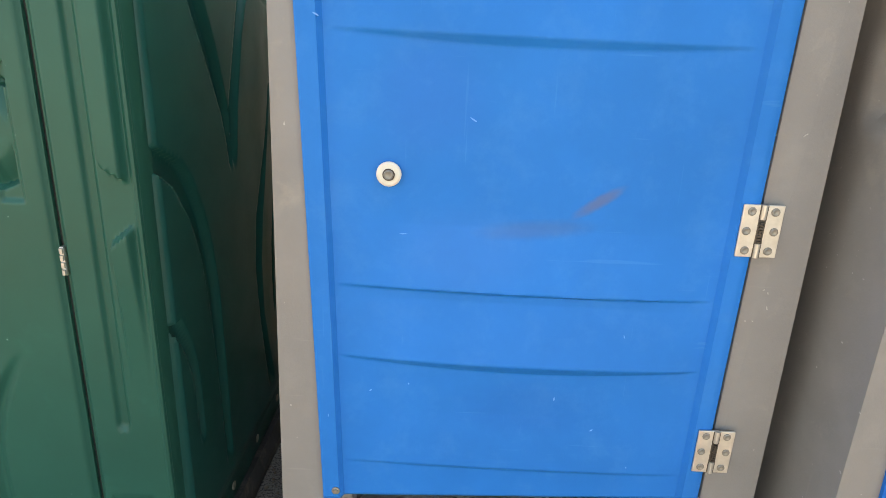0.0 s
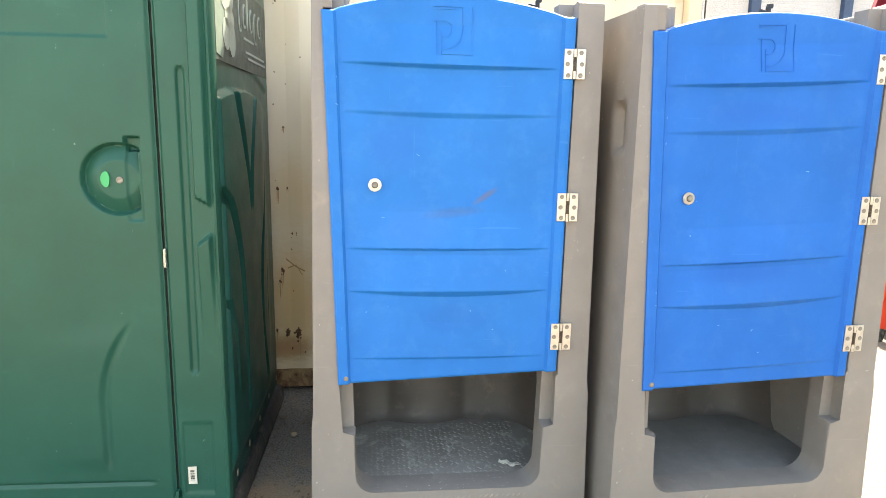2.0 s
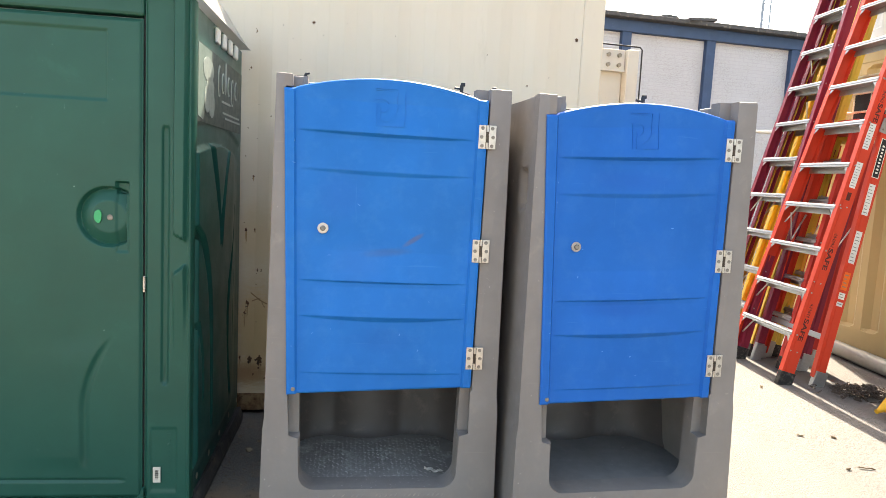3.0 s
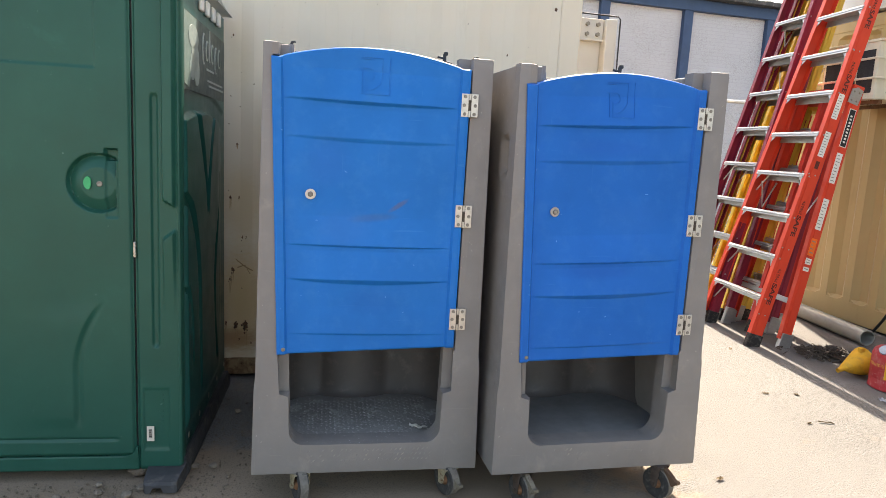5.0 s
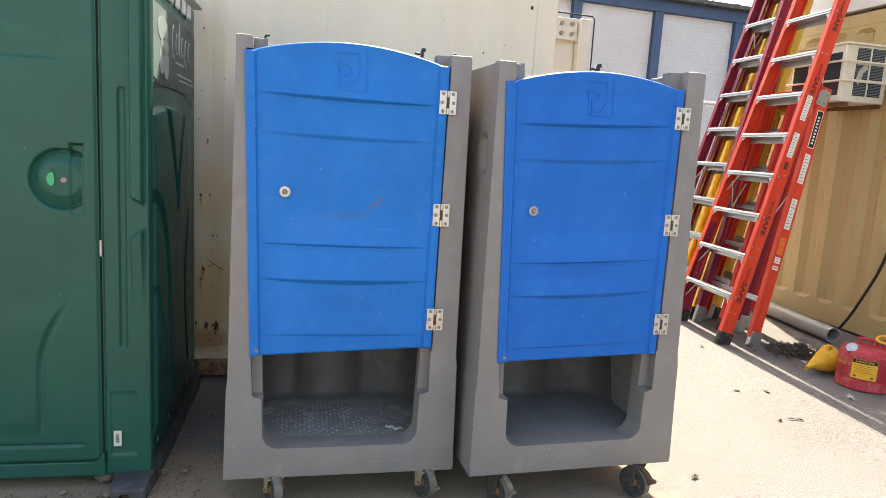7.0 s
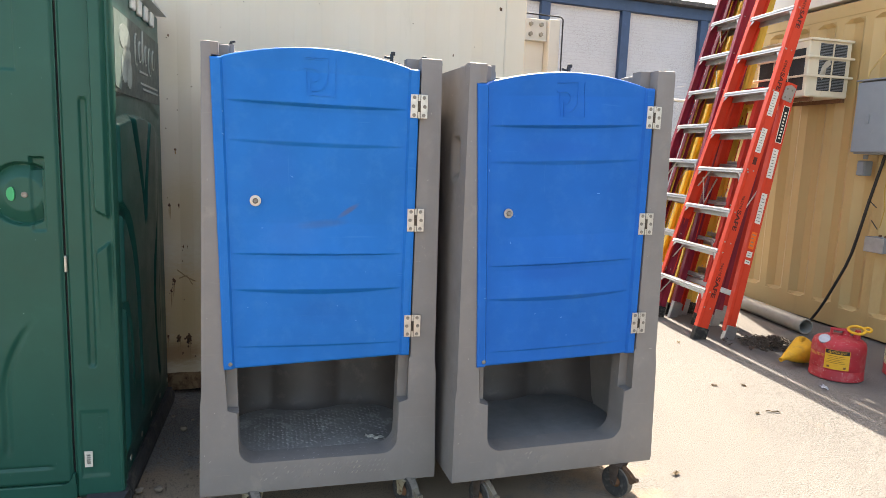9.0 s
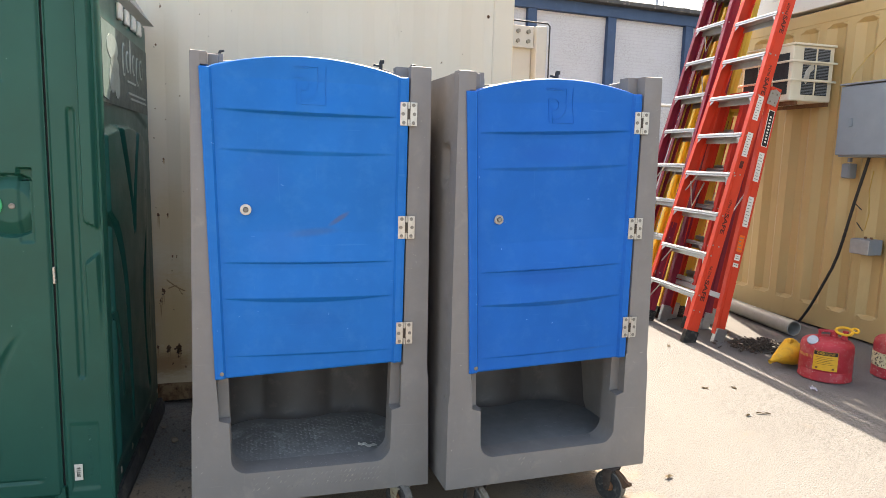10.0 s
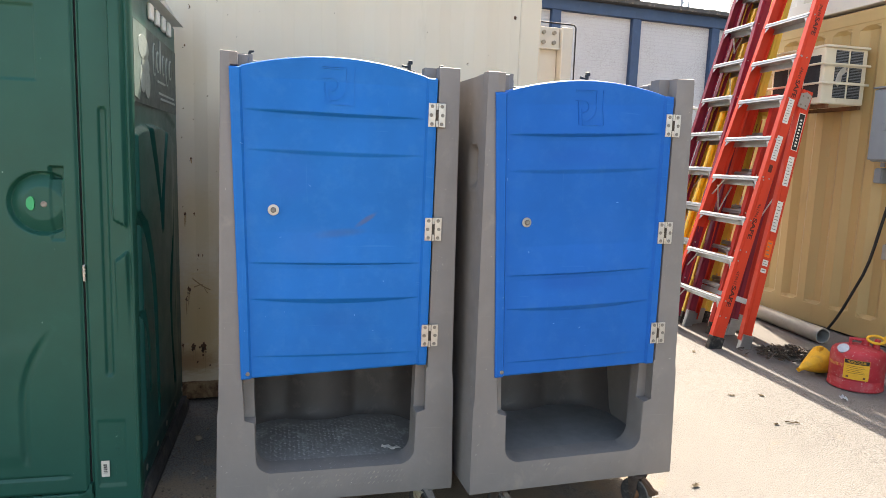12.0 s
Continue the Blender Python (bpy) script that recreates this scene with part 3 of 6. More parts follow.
def rust_marks():
    """Chipped and rusted places on the cream wall: x, z, radius, how far each runs down."""
    rng = random.Random(5)
    marks = [(0.0, 1.259, 0.011, 1), (-0.031, 0.985, 0.013, 2.2), (0.012, 0.985, 0.010, 1.5), (-0.04, 1.02, 0.006, 1),
             (0.03, 0.775, 0.006, 2.8), (0.05, 0.775, 0.005, 2.6), (-0.015, 0.60, 0.012, 2.0), (-0.03, 0.55, 0.008, 2.6), (0.025, 0.70, 0.004, 1.5),
             (0.00, 0.30, 0.016, 1.6), (-0.05, 0.31, 0.008, 2.0), (0.05, 0.30, 0.019, 1.7), (0.06, 0.27, 0.006, 1),
             (0.02, 0.22, 0.006, 1), (0.08, 0.20, 0.005, 1), (0.005, 1.98, 0.009, 2.5), (-0.02, 1.80, 0.009, 1.5),
             (0.02, 1.62, 0.004, 1), (-0.03, 1.50, 0.005, 2.0), (0.015, 1.45, 0.005, 1), (-0.04, 1.36, 0.007, 1),
             (0.28, 2.05, 0.014, 0.8), (0.33, 1.99, 0.004, 1), (0.18, 1.96, 0.004, 1), (0.13, 2.02, 0.005, 2.5), (0.45, 2.06, 0.004, 2.4),
             (0.70, 2.02, 0.003, 3.5), (1.438, 1.826, 0.010, 1.2), (1.711, 2.098, 0.018, 0.9), (1.20, 1.97, 0.004, 3.0), (1.56, 1.88, 0.004, 1.5),
             (0.62, 1.74, 0.006, 1), (0.22, 1.86, 0.004, 1), (0.12, 1.20, 0.004, 1), (0.09, 1.10, 0.003, 1), (0.03, 0.50, 0.004, 1)]
    def skin(x):
        if x > 1.74:
            return -0.0075
        k = ((x - CREAM_X0 - 0.13) % 0.278) / 0.278
        return -0.0022 + 0.009 * (min(1, max(0, (k - 0.28) / 0.22)) - min(1, max(0, (k - 0.78) / 0.22)))

    for x, z, r, run in marks:
        r *= 0.62 if z > 0.9 else 1.0
        y = skin(x)
        bm = bmesh.new()
        add_prism(bm, [(px, pz * (1 + 0.3 * run)) for px, pz in blob(rng, r * 0.6, 15, 1.2)], 0.0, 0.0015)
        for k in range(int(r * 600)):   # ragged flakes round the bare place
            ox, oz, q = rng.gauss(0, r * 0.45), rng.gauss(-0.2 * r, r * 0.5 * run), r * rng.uniform(0.15, 0.4)
            add_prism(bm, [(ox + px, oz + pz * 1.4) for px, pz in blob(rng, q, 9, 1.0)], 0.0, 0.0011 + 0.0004 * rng.random())
        part("rust_spot", bm, RUST, cream, at=pose(x - CREAM_X0, y, z))
        if r > 0.006 and z < 1.3:
            bm = bmesh.new()
            for k in range(2 + int(r * 150)):   # thin runs of rust water below it
                ox, w, drop = rng.gauss(0, r * 0.45), rng.uniform(0.0010, 0.0026), min(z - 0.13, r * run * rng.uniform(1.5, 4.5))
                if drop > 0.01:
                    bend = rng.gauss(0, 0.002)
                    add_prism(bm, [(ox - w, 0.0), (ox + w, 0.0), (ox + w * 0.9 + bend, -drop * 0.55), (ox + bend, -drop), (ox - w * 0.8 + bend, -drop * 0.5)], 0.0, 0.0007)
            part("rust_run", bm, RUST_RUN, cream, at=pose(x - CREAM_X0, y + 0.0009, z))
    bm = bmesh.new()
    for line in ([(-0.045, 0.040), (-0.010, 0.012), (0.012, -0.006), (0.040, -0.020)], [(-0.038, -0.004), (-0.006, 0.010), (0.004, 0.006)], [(0.010, -0.008), (0.022, -0.030), (0.028, -0.036)]):
        up = [(x, z + 0.0045 * rng.uniform(0.4, 1.2)) for x, z in line]
        down = [(x, z - 0.0045 * rng.uniform(0.4, 1.2)) for x, z in line]
        add_prism(bm, up + down[::-1], 0.0, 0.0012)
    part("scrape_mark", bm, SCRAPE, cream, "brown scrape in the paint", at=pose(0.045 - CREAM_X0, -0.003, 0.616))


rust_marks()

# lower pale steel frame behind the cream container
steel = thing("steel_frame", pose(2.0, 1.35, 0, 0, 0, -2), "pale steel column and panel with bolted plate and black conduit", "steel frame")
part("panel", box((0.0, 0.06, 0.0), (0.70, 0.10, 2.34), 0.004), PALE_STEEL, steel)
part("column", box((0.705, -0.02, 0.0), (0.80, 0.12, 2.36), 0.008), PALE_STEEL, steel)
part("head_plate", box((0.0, 0.02, 2.20), (0.70, 0.06, 2.36), 0.004), PALE_STEEL, steel)
part("head_lip", box((0.0, 0.005, 2.19), (0.70, 0.06, 2.203), 0.002), PALE_STEEL, steel)
for bx, bz in ((0.56, 2.315), (0.65, 2.315), (0.56, 2.24), (0.65, 2.24)):
    bm = bmesh.new()
    add_cyl(bm, (bx, 0.0, bz), (bx, 0.022, bz), 0.017, n=6)
    part("bolt", bm, SCREW_DULL, steel)
bm = bmesh.new()
add_tube(bm, [(-0.1, -0.03, 2.385), (0.3, -0.03, 2.385), (0.795, -0.03, 2.38), (0.815, -0.03, 2.36), (0.82, -0.03, 1.6), (0.82, -0.03, 0.0)], 0.006)
part("conduit", bm, CABLE, steel, "black conduit")


# ---- far building ----
def far_building():
    b = thing("brick_building", pose(0, 8.0, 0), "white-painted brick building with navy frames and a rough dark roof", "building")
    part("wall", box((0.5, 0.12, 0), (16.0, 6.0, 4.22)), BRICK, b)
    post_x = [6.14, 7.90, 9.78, 11.7, 13.6]
    part("top_beam", box((0.5, 0.0, 4.13), (16.0, 0.13, 4.34), 0.01), NAVY, b)
    for x in post_x:
        part("post", box((x - 0.095, 0.02, 0), (x + 0.095, 0.13, 4.135), 0.01), NAVY, b)
    rng = random.Random(11)
    bm = bmesh.new()
    add_box(bm, (0.4, -0.18, 4.34), (16.1, 6.1, 4.42), 0.01)
    for i in range(70):
        x, y = rng.uniform(0.5, 16), rng.uniform(-0.12, 1.2)
        s = rng.uniform(0.06, 0.34)
        add_box(bm, (-s, -0.12, 0), (s, 0.12, rng.uniform(0.03, 0.12)), 0.0, pose(x, y, 4.41, rng.uniform(-8, 8), rng.uniform(-6, 6), rng.uniform(-30, 30)))
    part("roof", bm, TAR, b, "ragged dark roofing with loose pieces")
    lamp = thing("wall_lamp", pose(10.25, 7.9, 4.12), "pale boxy floodlight on the building's beam", "lamp")
    part("housing", box((-0.13, -0.14, -0.08), (0.13, 0.09, 0.09), 0.02), WHITE_PLASTIC, lamp)
    part("lens", box((-0.1, -0.15, -0.06), (0.1, -0.135, 0.04), 0.004), LABEL_WHITE, lamp)


far_building()

tower = thing("antenna_tower", pose(28.0, 33.0, 0), "thin blue-grey lattice antenna tower far off", "tower")
bm = bmesh.new()
for sx, sy in ((-0.25, -0.15), (0.25, -0.15), (0, 0.28)):
    add_tube(bm, [(sx, sy, 0), (sx, sy, 16.5)], 0.05, 6)
part("mast", bm, FAR_GREY, tower)
bm = bmesh.new()
for i in range(28):
    z = 0.6 * i
    add_tube(bm, [(-0.25, -0.15, z), (0.25, -0.15, z + 0.6)], 0.025, 5)
    add_tube(bm, [(0.25, -0.15, z), (0, 0.28, z + 0.6)], 0.025, 5)
part("bracing", bm, FAR_GREY, tower)

street = thing("street_lamp", pose(40.5, 37.0, 0), "distant grey lamp pole with two heads", "street lamp")
bm = bmesh.new()
add_cyl(bm, (0, 0, 0), (0, 0, 13.6), 0.12, 0.07, 8)
part("pole", bm, FAR_GREY, street)
for sx in (-1, 1):
    part("lamp_head", box((min(0, sx * 0.75), -0.15, 13.5), (max(0, sx * 0.75), 0.15, 13.66), 0.03), FAR_GREY, street)

shed = thing("grey_building", pose(24.0, 17.0, 0), "plain pale grey building in the distance", "building")
part("wall", box((-3.2, 0, 0), (9, 5, 7.3)), CONCRETE, shed)
part("roof", box((-3.35, -0.15, 7.3), (9.1, 5.1, 7.45)), FAR_GREY, shed)


# ---- wire fence behind the ladders ----
def wire_fence():
    f = thing("wire_fence", pose(3.3, 4.1, 0), "galvanised chain-link fence with steel posts", "fence")
    w, h, k = 4.2, 2.1, 0.085
    bm = bmesh.new()
    n = int(w / k)
    for i in range(-int(h / k), n):
        a, b = (i * k, 0.0), (i * k + h, h)
        if a[0] < 0:
            a = (0.0, -i * k)
        if b[0] > w:
            b = (w, h - (b[0] - w))
        for y, flip in ((0.0, False), (0.006, True)):
            p = [(w - q[0] if flip else q[0], y, q[1]) for q in (a, b)]
            add_cyl(bm, p[0], p[1], 0.0028, n=4, cap=False)
    tagged(part("mesh_wire", bm, GALV, f), kind="stuff")
    bm = bmesh.new()
    add_cyl(bm, (0, 0.003, h), (w, 0.003, h), 0.022, n=10)
    part("top_rail", bm, GALV, f)
    for x in (0.0, 2.1, 4.2):
        bm = bmesh.new()
        add_cyl(bm, (x, 0.03, 0), (x, 0.03, h + 0.06), 0.03, n=10)
        part("post", bm, GALV, f)


wire_fence()


# ---- roll-about toilets ----
SILL_TREAD = surface("rubbed_grey_plastic", srgb(130, 124, 119), 0.55, vary=0.15, scale=14.0, wear=srgb(158, 149, 136), wear_at=(0.5, 0.66), wear_scale=16.0)
LOCK_WHITE = surface("dulled_white_plastic", srgb(204, 197, 184), 0.5, vary=0.08, scale=60)
LOCK_GREY = surface("greyed_plastic", srgb(158, 154, 146), 0.5, vary=0.12, scale=60)
SCUFF_BLUE = surface("pale_blue_scuff", srgb(92, 146, 208), 0.6, vary=0.1)
SCUFF_GREY = surface("pale_grey_scuff", srgb(160, 154, 146), 0.7, vary=0.1)
SPRING = surface("dark_spring_steel", srgb(84, 76, 70), 0.5, 0.7, vary=0.2, scale=60)


def hinge_mesh():
    bm = bmesh.new()
    add_box(bm, (-0.029, -0.0035, -0.039), (-0.002, 0.0, 0.039), 0.001)
    add_box(bm, (0.002, -0.0035, -0.039), (0.029, 0.0, 0.039), 0.001)
    for z0, z1 in ((-0.039, -0.018), (0.018, 0.039)):
        add_cyl(bm, (0, -0.0035, z0), (0, -0.0035, z1), 0.0042, n=10)
    return bm


def screw_mesh(r=0.0055):
    bm = bmesh.new()
    add_lathe(bm, [(r * 1.15, 0.0), (r * 1.1, 0.0012), (r * 0.8, 0.0022), (r * 0.45, 0.0016), (0.0, 0.0010)], 10, pose(0, 0, 0, 90, 0, 0))
    return bm


FORK_DULL = surface("dulled_cream_metal", srgb(118, 110, 95), 0.6, 0.2, vary=0.2, scale=40, wear=srgb(90, 72, 56), wear_at=(0.5, 0.65), wear_scale=50)
RUSTY_LEVER = surface("brown_lever_metal", srgb(96, 72, 54), 0.8, 0.2, vary=0.3, scale=30, bump=0.5)

WHEEL_DUST = surface("dusty_tread_rubber", srgb(112, 106, 98), 0.9, vary=0.25, scale=50, wear=srgb(70, 66, 62), wear_at=(0.52, 0.7), wear_scale=60, bump=0.5)


def wheel_caster(parent, x, y, top, turn, brake, dark=False):
    c = thing("caster", pose(0, 0, 0), "", "")
    c.parent = parent
    c.matrix_local = pose(x, y, -top, 0, 0, turn)
    r = 0.060
    tyre = bmesh.new()
    add_lathe(tyre, [(0.022, -0.014), (0.040, -0.017), (0.050, -0.020), (r - 0.002, -0.017), (r - 0.002, 0.017), (0.050, 0.020), (0.040, 0.017), (0.022, 0.014), (0.022, -0.014)], 28,
              pose(0, 0, r, 0, 90, 0))
    wheel = part("wheel", tyre, WHEEL, c, "scuffed dark rubber wheel", 40)
    tread = bmesh.new()
    add_lathe(tread, [(r - 0.006, -0.0165), (r, -0.014), (r, 0.014), (r - 0.006, 0.0165), (r - 0.006, -0.0165)], 28, pose(0, 0, r, 0, 90, 0))
    part("tread", tread, WHEEL_DUST, wheel, "dusty grey worn tread", 40)
    hub = bmesh.new()
    add_lathe(hub, [(0.0, -0.024), (0.012, -0.024), (0.021, -0.013), (0.021, 0.013), (0.012, 0.024), (0.0, 0.024)], 16, pose(0, 0, r, 0, 90, 0))
    part("hub", hub, RUSTY, c, "rusty hub", 40)
    fork = bmesh.new()
    for s in (-1, 1):
        arm = [(0.013 * math.cos(a), r + 0.013 * math.sin(a)) for a in [math.pi + i * math.pi / 8 for i in range(9)]]
        add_prism(fork, arm + [(0.020, top - 0.012), (0.026, top - 0.002), (-0.026, top - 0.002), (-0.018, top - 0.020)], 0.028 * s - 0.002, 0.028 * s + 0.002)
    bmesh.ops.rotate(fork, verts=fork.verts[:], cent=(0, 0, 0), matrix=Matrix.Rotation(radians(90), 3, "Z"))
    add_box(fork, (-0.031, -0.026, top - 0.004), (0.031, 0.026, top - 0.0005), 0.0015)
    for s in (-1, 1):
        add_cyl(fork, (0.020 * s, 0, r), (0.036 * s, 0, r), 0.009, n=6)
    part("fork", fork, DARK_RUST if dark else FORK, c, "dark rusty fork" if dark else "cream painted fork")
    if brake:
        lever = bmesh.new()
        add_prism(lever, [(0.030, 0.116), (0.060, 0.104), (0.090, 0.084), (0.108, 0.084), (0.110, 0.074), (0.092, 0.070), (0.084, 0.058), (0.074, 0.060), (0.068, 0.078), (0.050, 0.092), (0.030, 0.104)], -0.010, 0.010, 0.003)
        bmesh.ops.scale(lever, verts=lever.verts[:], vec=(0.8, 1, 1))
        part("brake_lever", lever, FORK_DULL if brake == 1 else RUSTY_LEVER, c, at=pose(0, 0, top - 0.122, 0, 0, -90))
    return c


def toilet(m, lean, tilt, latch_sag, body_label, stained, ground_gap, casters, door_dx=0.0, drop=0.0, door_dz=0.0, out_l=0.0, crease_sag=0.0, hinge_drop=0.0, lock=(0.174, 1.004)):
    W, H, D = 0.818, 1.48, 1.10
    t = thing("portable_toilet", m, body_label, "portable toilet", "portable toilets on wheels")

    def warp(v):
        k = v[2] / H
        return Vector((v[0] + lean * k - out_l * k * max(0.0, 1 - v[0] / 0.06), v[1], v[2] + (tilt * (v[0] - W / 2) - drop) * max(0.0, k)))

    def bent(bm):
        for v in bm.verts:
            v.co = warp(v.co)
        return bm

    left = lambda z: 0.0 + 0.006 * min(1, z / 0.32) + 0.015 * max(0, (z - 0.32) / (H - 0.32)) + (0.004 if z > 0.34 else 0)
    right = lambda z: W - 0.010 * min(1, z / 0.40) - 0.012 * max(0, (z - 0.40) / (H - 0.40)) - (0.005 if z > 0.42 else 0)

    def u_frame(inner_l, inner_r, sill, radius, inset, shoulder=None):
        """The open-topped front outline: outer sides, posts, and the doorway between them."""
        zs = [0.0, 0.02, 0.32, 0.36, 0.75, 1.1, H - 0.012, H]
        rs = [0.0, 0.02, 0.40, 0.44, 0.75, 1.1, H - 0.012, H]
        out = [(left(z) + inset, z) for z in zs]
        top = [(inner_l(H), H), (inner_l(1.0), 1.0), (inner_l(0.46), 0.46)]
        if shoulder:
            top += [(0.088, 0.455), (0.088, shoulder), (0.128, shoulder)]
        arc = []
        a0 = 0.128
        for i in range(13):
            a = math.pi + i / 12 * math.pi / 2
            arc.append((a0 + radius + radius * math.cos(a), sill + radius + radius * math.sin(a)))
        b0 = 0.674
        arc2 = []
        for i in range(13):
            a = 1.5 * math.pi + i / 12 * math.pi / 2
            arc2.append((b0 - radius + radius * math.cos(a), sill + radius + radius * math.sin(a)))
        back = []
        if shoulder:
            back += [(0.674, shoulder + 0.006), (0.713, shoulder + 0.006), (0.713, 0.455)]
        back += [(inner_r(0.46), 0.46), (inner_r(1.0), 1.0), (inner_r(H), H)]
        return out + top + arc + arc2 + back + [(right(z) - inset, z) for z in rs[::-1]]

    door_l = lambda z: 0.082 - 0.032 * (z - 0.45) / 1.0
    door_r = lambda z: 0.706 + 0.008 * (z - 0.45) / 1.0
    bm = bmesh.new()
    add_prism(bm, u_frame(lambda z: door_l(z) + 0.005, lambda z: door_r(z) + 0.006, 0.1080, 0.055, 0.0, 0.293), 0.0, 0.048, 0.005)
    part("front_frame", bent(bm), GREY, t, "", 35)
    bm = bmesh.new()
    add_prism(bm, u_frame(lambda z: 0.120, lambda z: 0.680, 0.1058, 0.06, 0.012), 0.048, 0.10)
    part("door_stop", bent(bm), GREY, t)

    def side(sign):
        def place(u, v):
            y, z = 0.046 + u * (D - 0.046), v * (H - 0.006)
            x = left(z) if sign < 0 else right(z)
            sink = 0.0
            if 0.07 < y < 0.155 and 1.10 < z < 1.235:
                sink = 0.022 * smooth01(min(y - 0.07, 0.155 - y) / 0.012) * smooth01(min(z - 1.10, 1.235 - z) / 0.012)
            rib = 0.008 * smooth01(1 - abs(((y - 0.55) / 0.3)) ** 4) * smooth01((z - 0.5) / 0.05) * smooth01((1.3 - z) / 0.05)
            return (x - sign * (sink + rib), y, z)
        nx, nz = 80, 96
        bm = bmesh.new()
        outer = [[bm.verts.new(place(i / nx, j / nz)) for i in range(nx + 1)] for j in range(nz + 1)]
        for j in range(nz):
            for i in range(nx):
                bm.faces.new((outer[j][i], outer[j][i + 1], outer[j + 1][i + 1], outer[j + 1][i]))
        rim = outer[0][:] + [outer[j][nx] for j in range(1, nz + 1)] + outer[nz][nx - 1::-1] + [outer[j][0] for j in range(nz - 1, 0, -1)]
        inner = [bm.verts.new((v.co.x - sign * 0.055, v.co.y, v.co.z)) for v in rim]
        for i in range(len(rim)):
            j = (i + 1) % len(rim)
            bm.faces.new((rim[i], rim[j], inner[j], inner[i]))
        bm.faces.new(inner)
        return bm

    for s in (-1, 1):
        part("side_wall", bent(side(s)), GREY, t, "", 40)
        x = 0.03 if s < 0 else W - 0.125
        part("side_wall_cap", bent(box((x + (0.05 if s < 0 else -0.02), 0.10, H - 0.10), (x + (0.115 if s < 0 else 0.045), 0.17, H - 0.012), 0.006)), GREY, t)
    part("post_head", bent(box((0.024, 0.0415, H - 0.10), (0.108, 0.102, H - 0.002), 0.005)), GREY, t)
    cap = bmesh.new()
    add_box(cap, (0.024, 0.001, 1.4385 + door_dz), (0.076, 0.0410, H - 0.001), 0.004)
    part("post_cap", bent(cap), GREY, t)
    if stained:
        for px in (0.108, 0.735):
            peg = bmesh.new()
            add_cyl(peg, (px, 0.07, H - 0.004), (px + 0.004, 0.07, H + 0.012), 0.006, 0.004, 8)
            add_cyl(peg, (px + 0.004, 0.07, H + 0.010), (px + 0.016, 0.07, H + 0.012), 0.004, 0.003, 8)
            part("peg", bent(peg), BLACK_PLASTIC, t)
    part("back_wall", bent(box((0.02, D - 0.05, 0.0), (W - 0.02, D, H - 0.05), 0.01)), GREY, t)

    # inside: floor, moulded bench front with a rounded belly, and the treads
    part("floor", box((0.03, 0.05, 0.0), (W - 0.03, D - 0.05, 0.1035), 0.002), GREY_FLOOR if stained else DUSTY_FLOOR, t)
    bm = bmesh.new()
    prof = []
    for i in range(41):
        u = i / 40
        x = 0.055 + u * (W - 0.11)
        belly = 0.035 * max(0.0, 1 - ((u - 0.45) / 0.20) ** 2)
        corner = 0.16 * (abs(u - 0.5) * 2) ** 6
        prof.append((x, 0.52 - belly - corner))
    rows = []
    for z, back in ((0.085, -0.06), (0.10, -0.025), (0.13, -0.005), (0.19, 0.0), (0.62, 0.05), (0.64, 0.08)):
        rows.append([bm.verts.new((x, y + back, z)) for x, y in prof])
    for p, q in zip(rows, rows[1:]):
        for i in range(len(prof) - 1):
            bm.faces.new((p[i], p[i + 1], q[i + 1], q[i]))
    back = [bm.verts.new((x, D - 0.06, 0.64)) for x, y in prof]
    for i in range(len(prof) - 1):
        bm.faces.new((rows[-1][i], rows[-1][i + 1], back[i + 1], back[i]))
    part("bench", bm, BENCH_DARK, t, "", 60)
    # unseen slab behind the door, added to keep light off bench and floor
    part("shading_shelf", box((0.06, 0.125, 0.56), (W - 0.06, D - 0.05, 0.60), 0.01), GREY, t)
    part("inner_panel", box((0.06, 0.60, 0.56), (W - 0.06, 0.64, 1.35), 0.01), GREY, t)
    bm = bmesh.new()
    rng = random.Random(3 if stained else 8)
    for i in range(34):
        for j in range(27):
            x, y = 0.125 + i * 0.0170, 0.012 + j * 0.0170
            room = 0.285 if y > 0.11 else 0.235
            worn = noise.noise((x * 9, y * 9, 2.0 if stained else 7.0))
            if abs(x - 0.40) > room or rng.random() > (0.82 + 0.5 * worn if stained else 0.12 + 0.3 * worn):
                continue
            x, y = x + rng.uniform(-0.0012, 0.0012), y + rng.uniform(-0.0012, 0.0012)
            a = 45 if (i + j) % 2 else -45
            mm = pose(x, y, 0.1079 if y < 0.046 else 0.1057 if y < 0.10 else 0.1034, 0, 0, a)
            h = (0.0017 if stained else 0.0010) * rng.uniform(0.4, 1.2)
            vs = [bm.verts.new(mm @ Vector(c)) for c in ((-0.0085, 0, 0), (0, -0.0028, 0), (0.0085, 0, 0), (0, 0.0028, 0))]
            top = bm.verts.new(mm @ Vector((-0.003, 0, h)))
            top2 = bm.verts.new(mm @ Vector((0.003, 0, h)))
            bm.faces.new((vs[0], vs[1], top))
            bm.faces.new((vs[1], top2, top))
            bm.faces.new((vs[1], vs[2], top2))
            bm.faces.new((vs[2], vs[3], top2))
            bm.faces.new((vs[3], top, top2))
            bm.faces.new((vs[3], vs[0], top))
    # the same treads on the sill
    sill = bmesh.new()
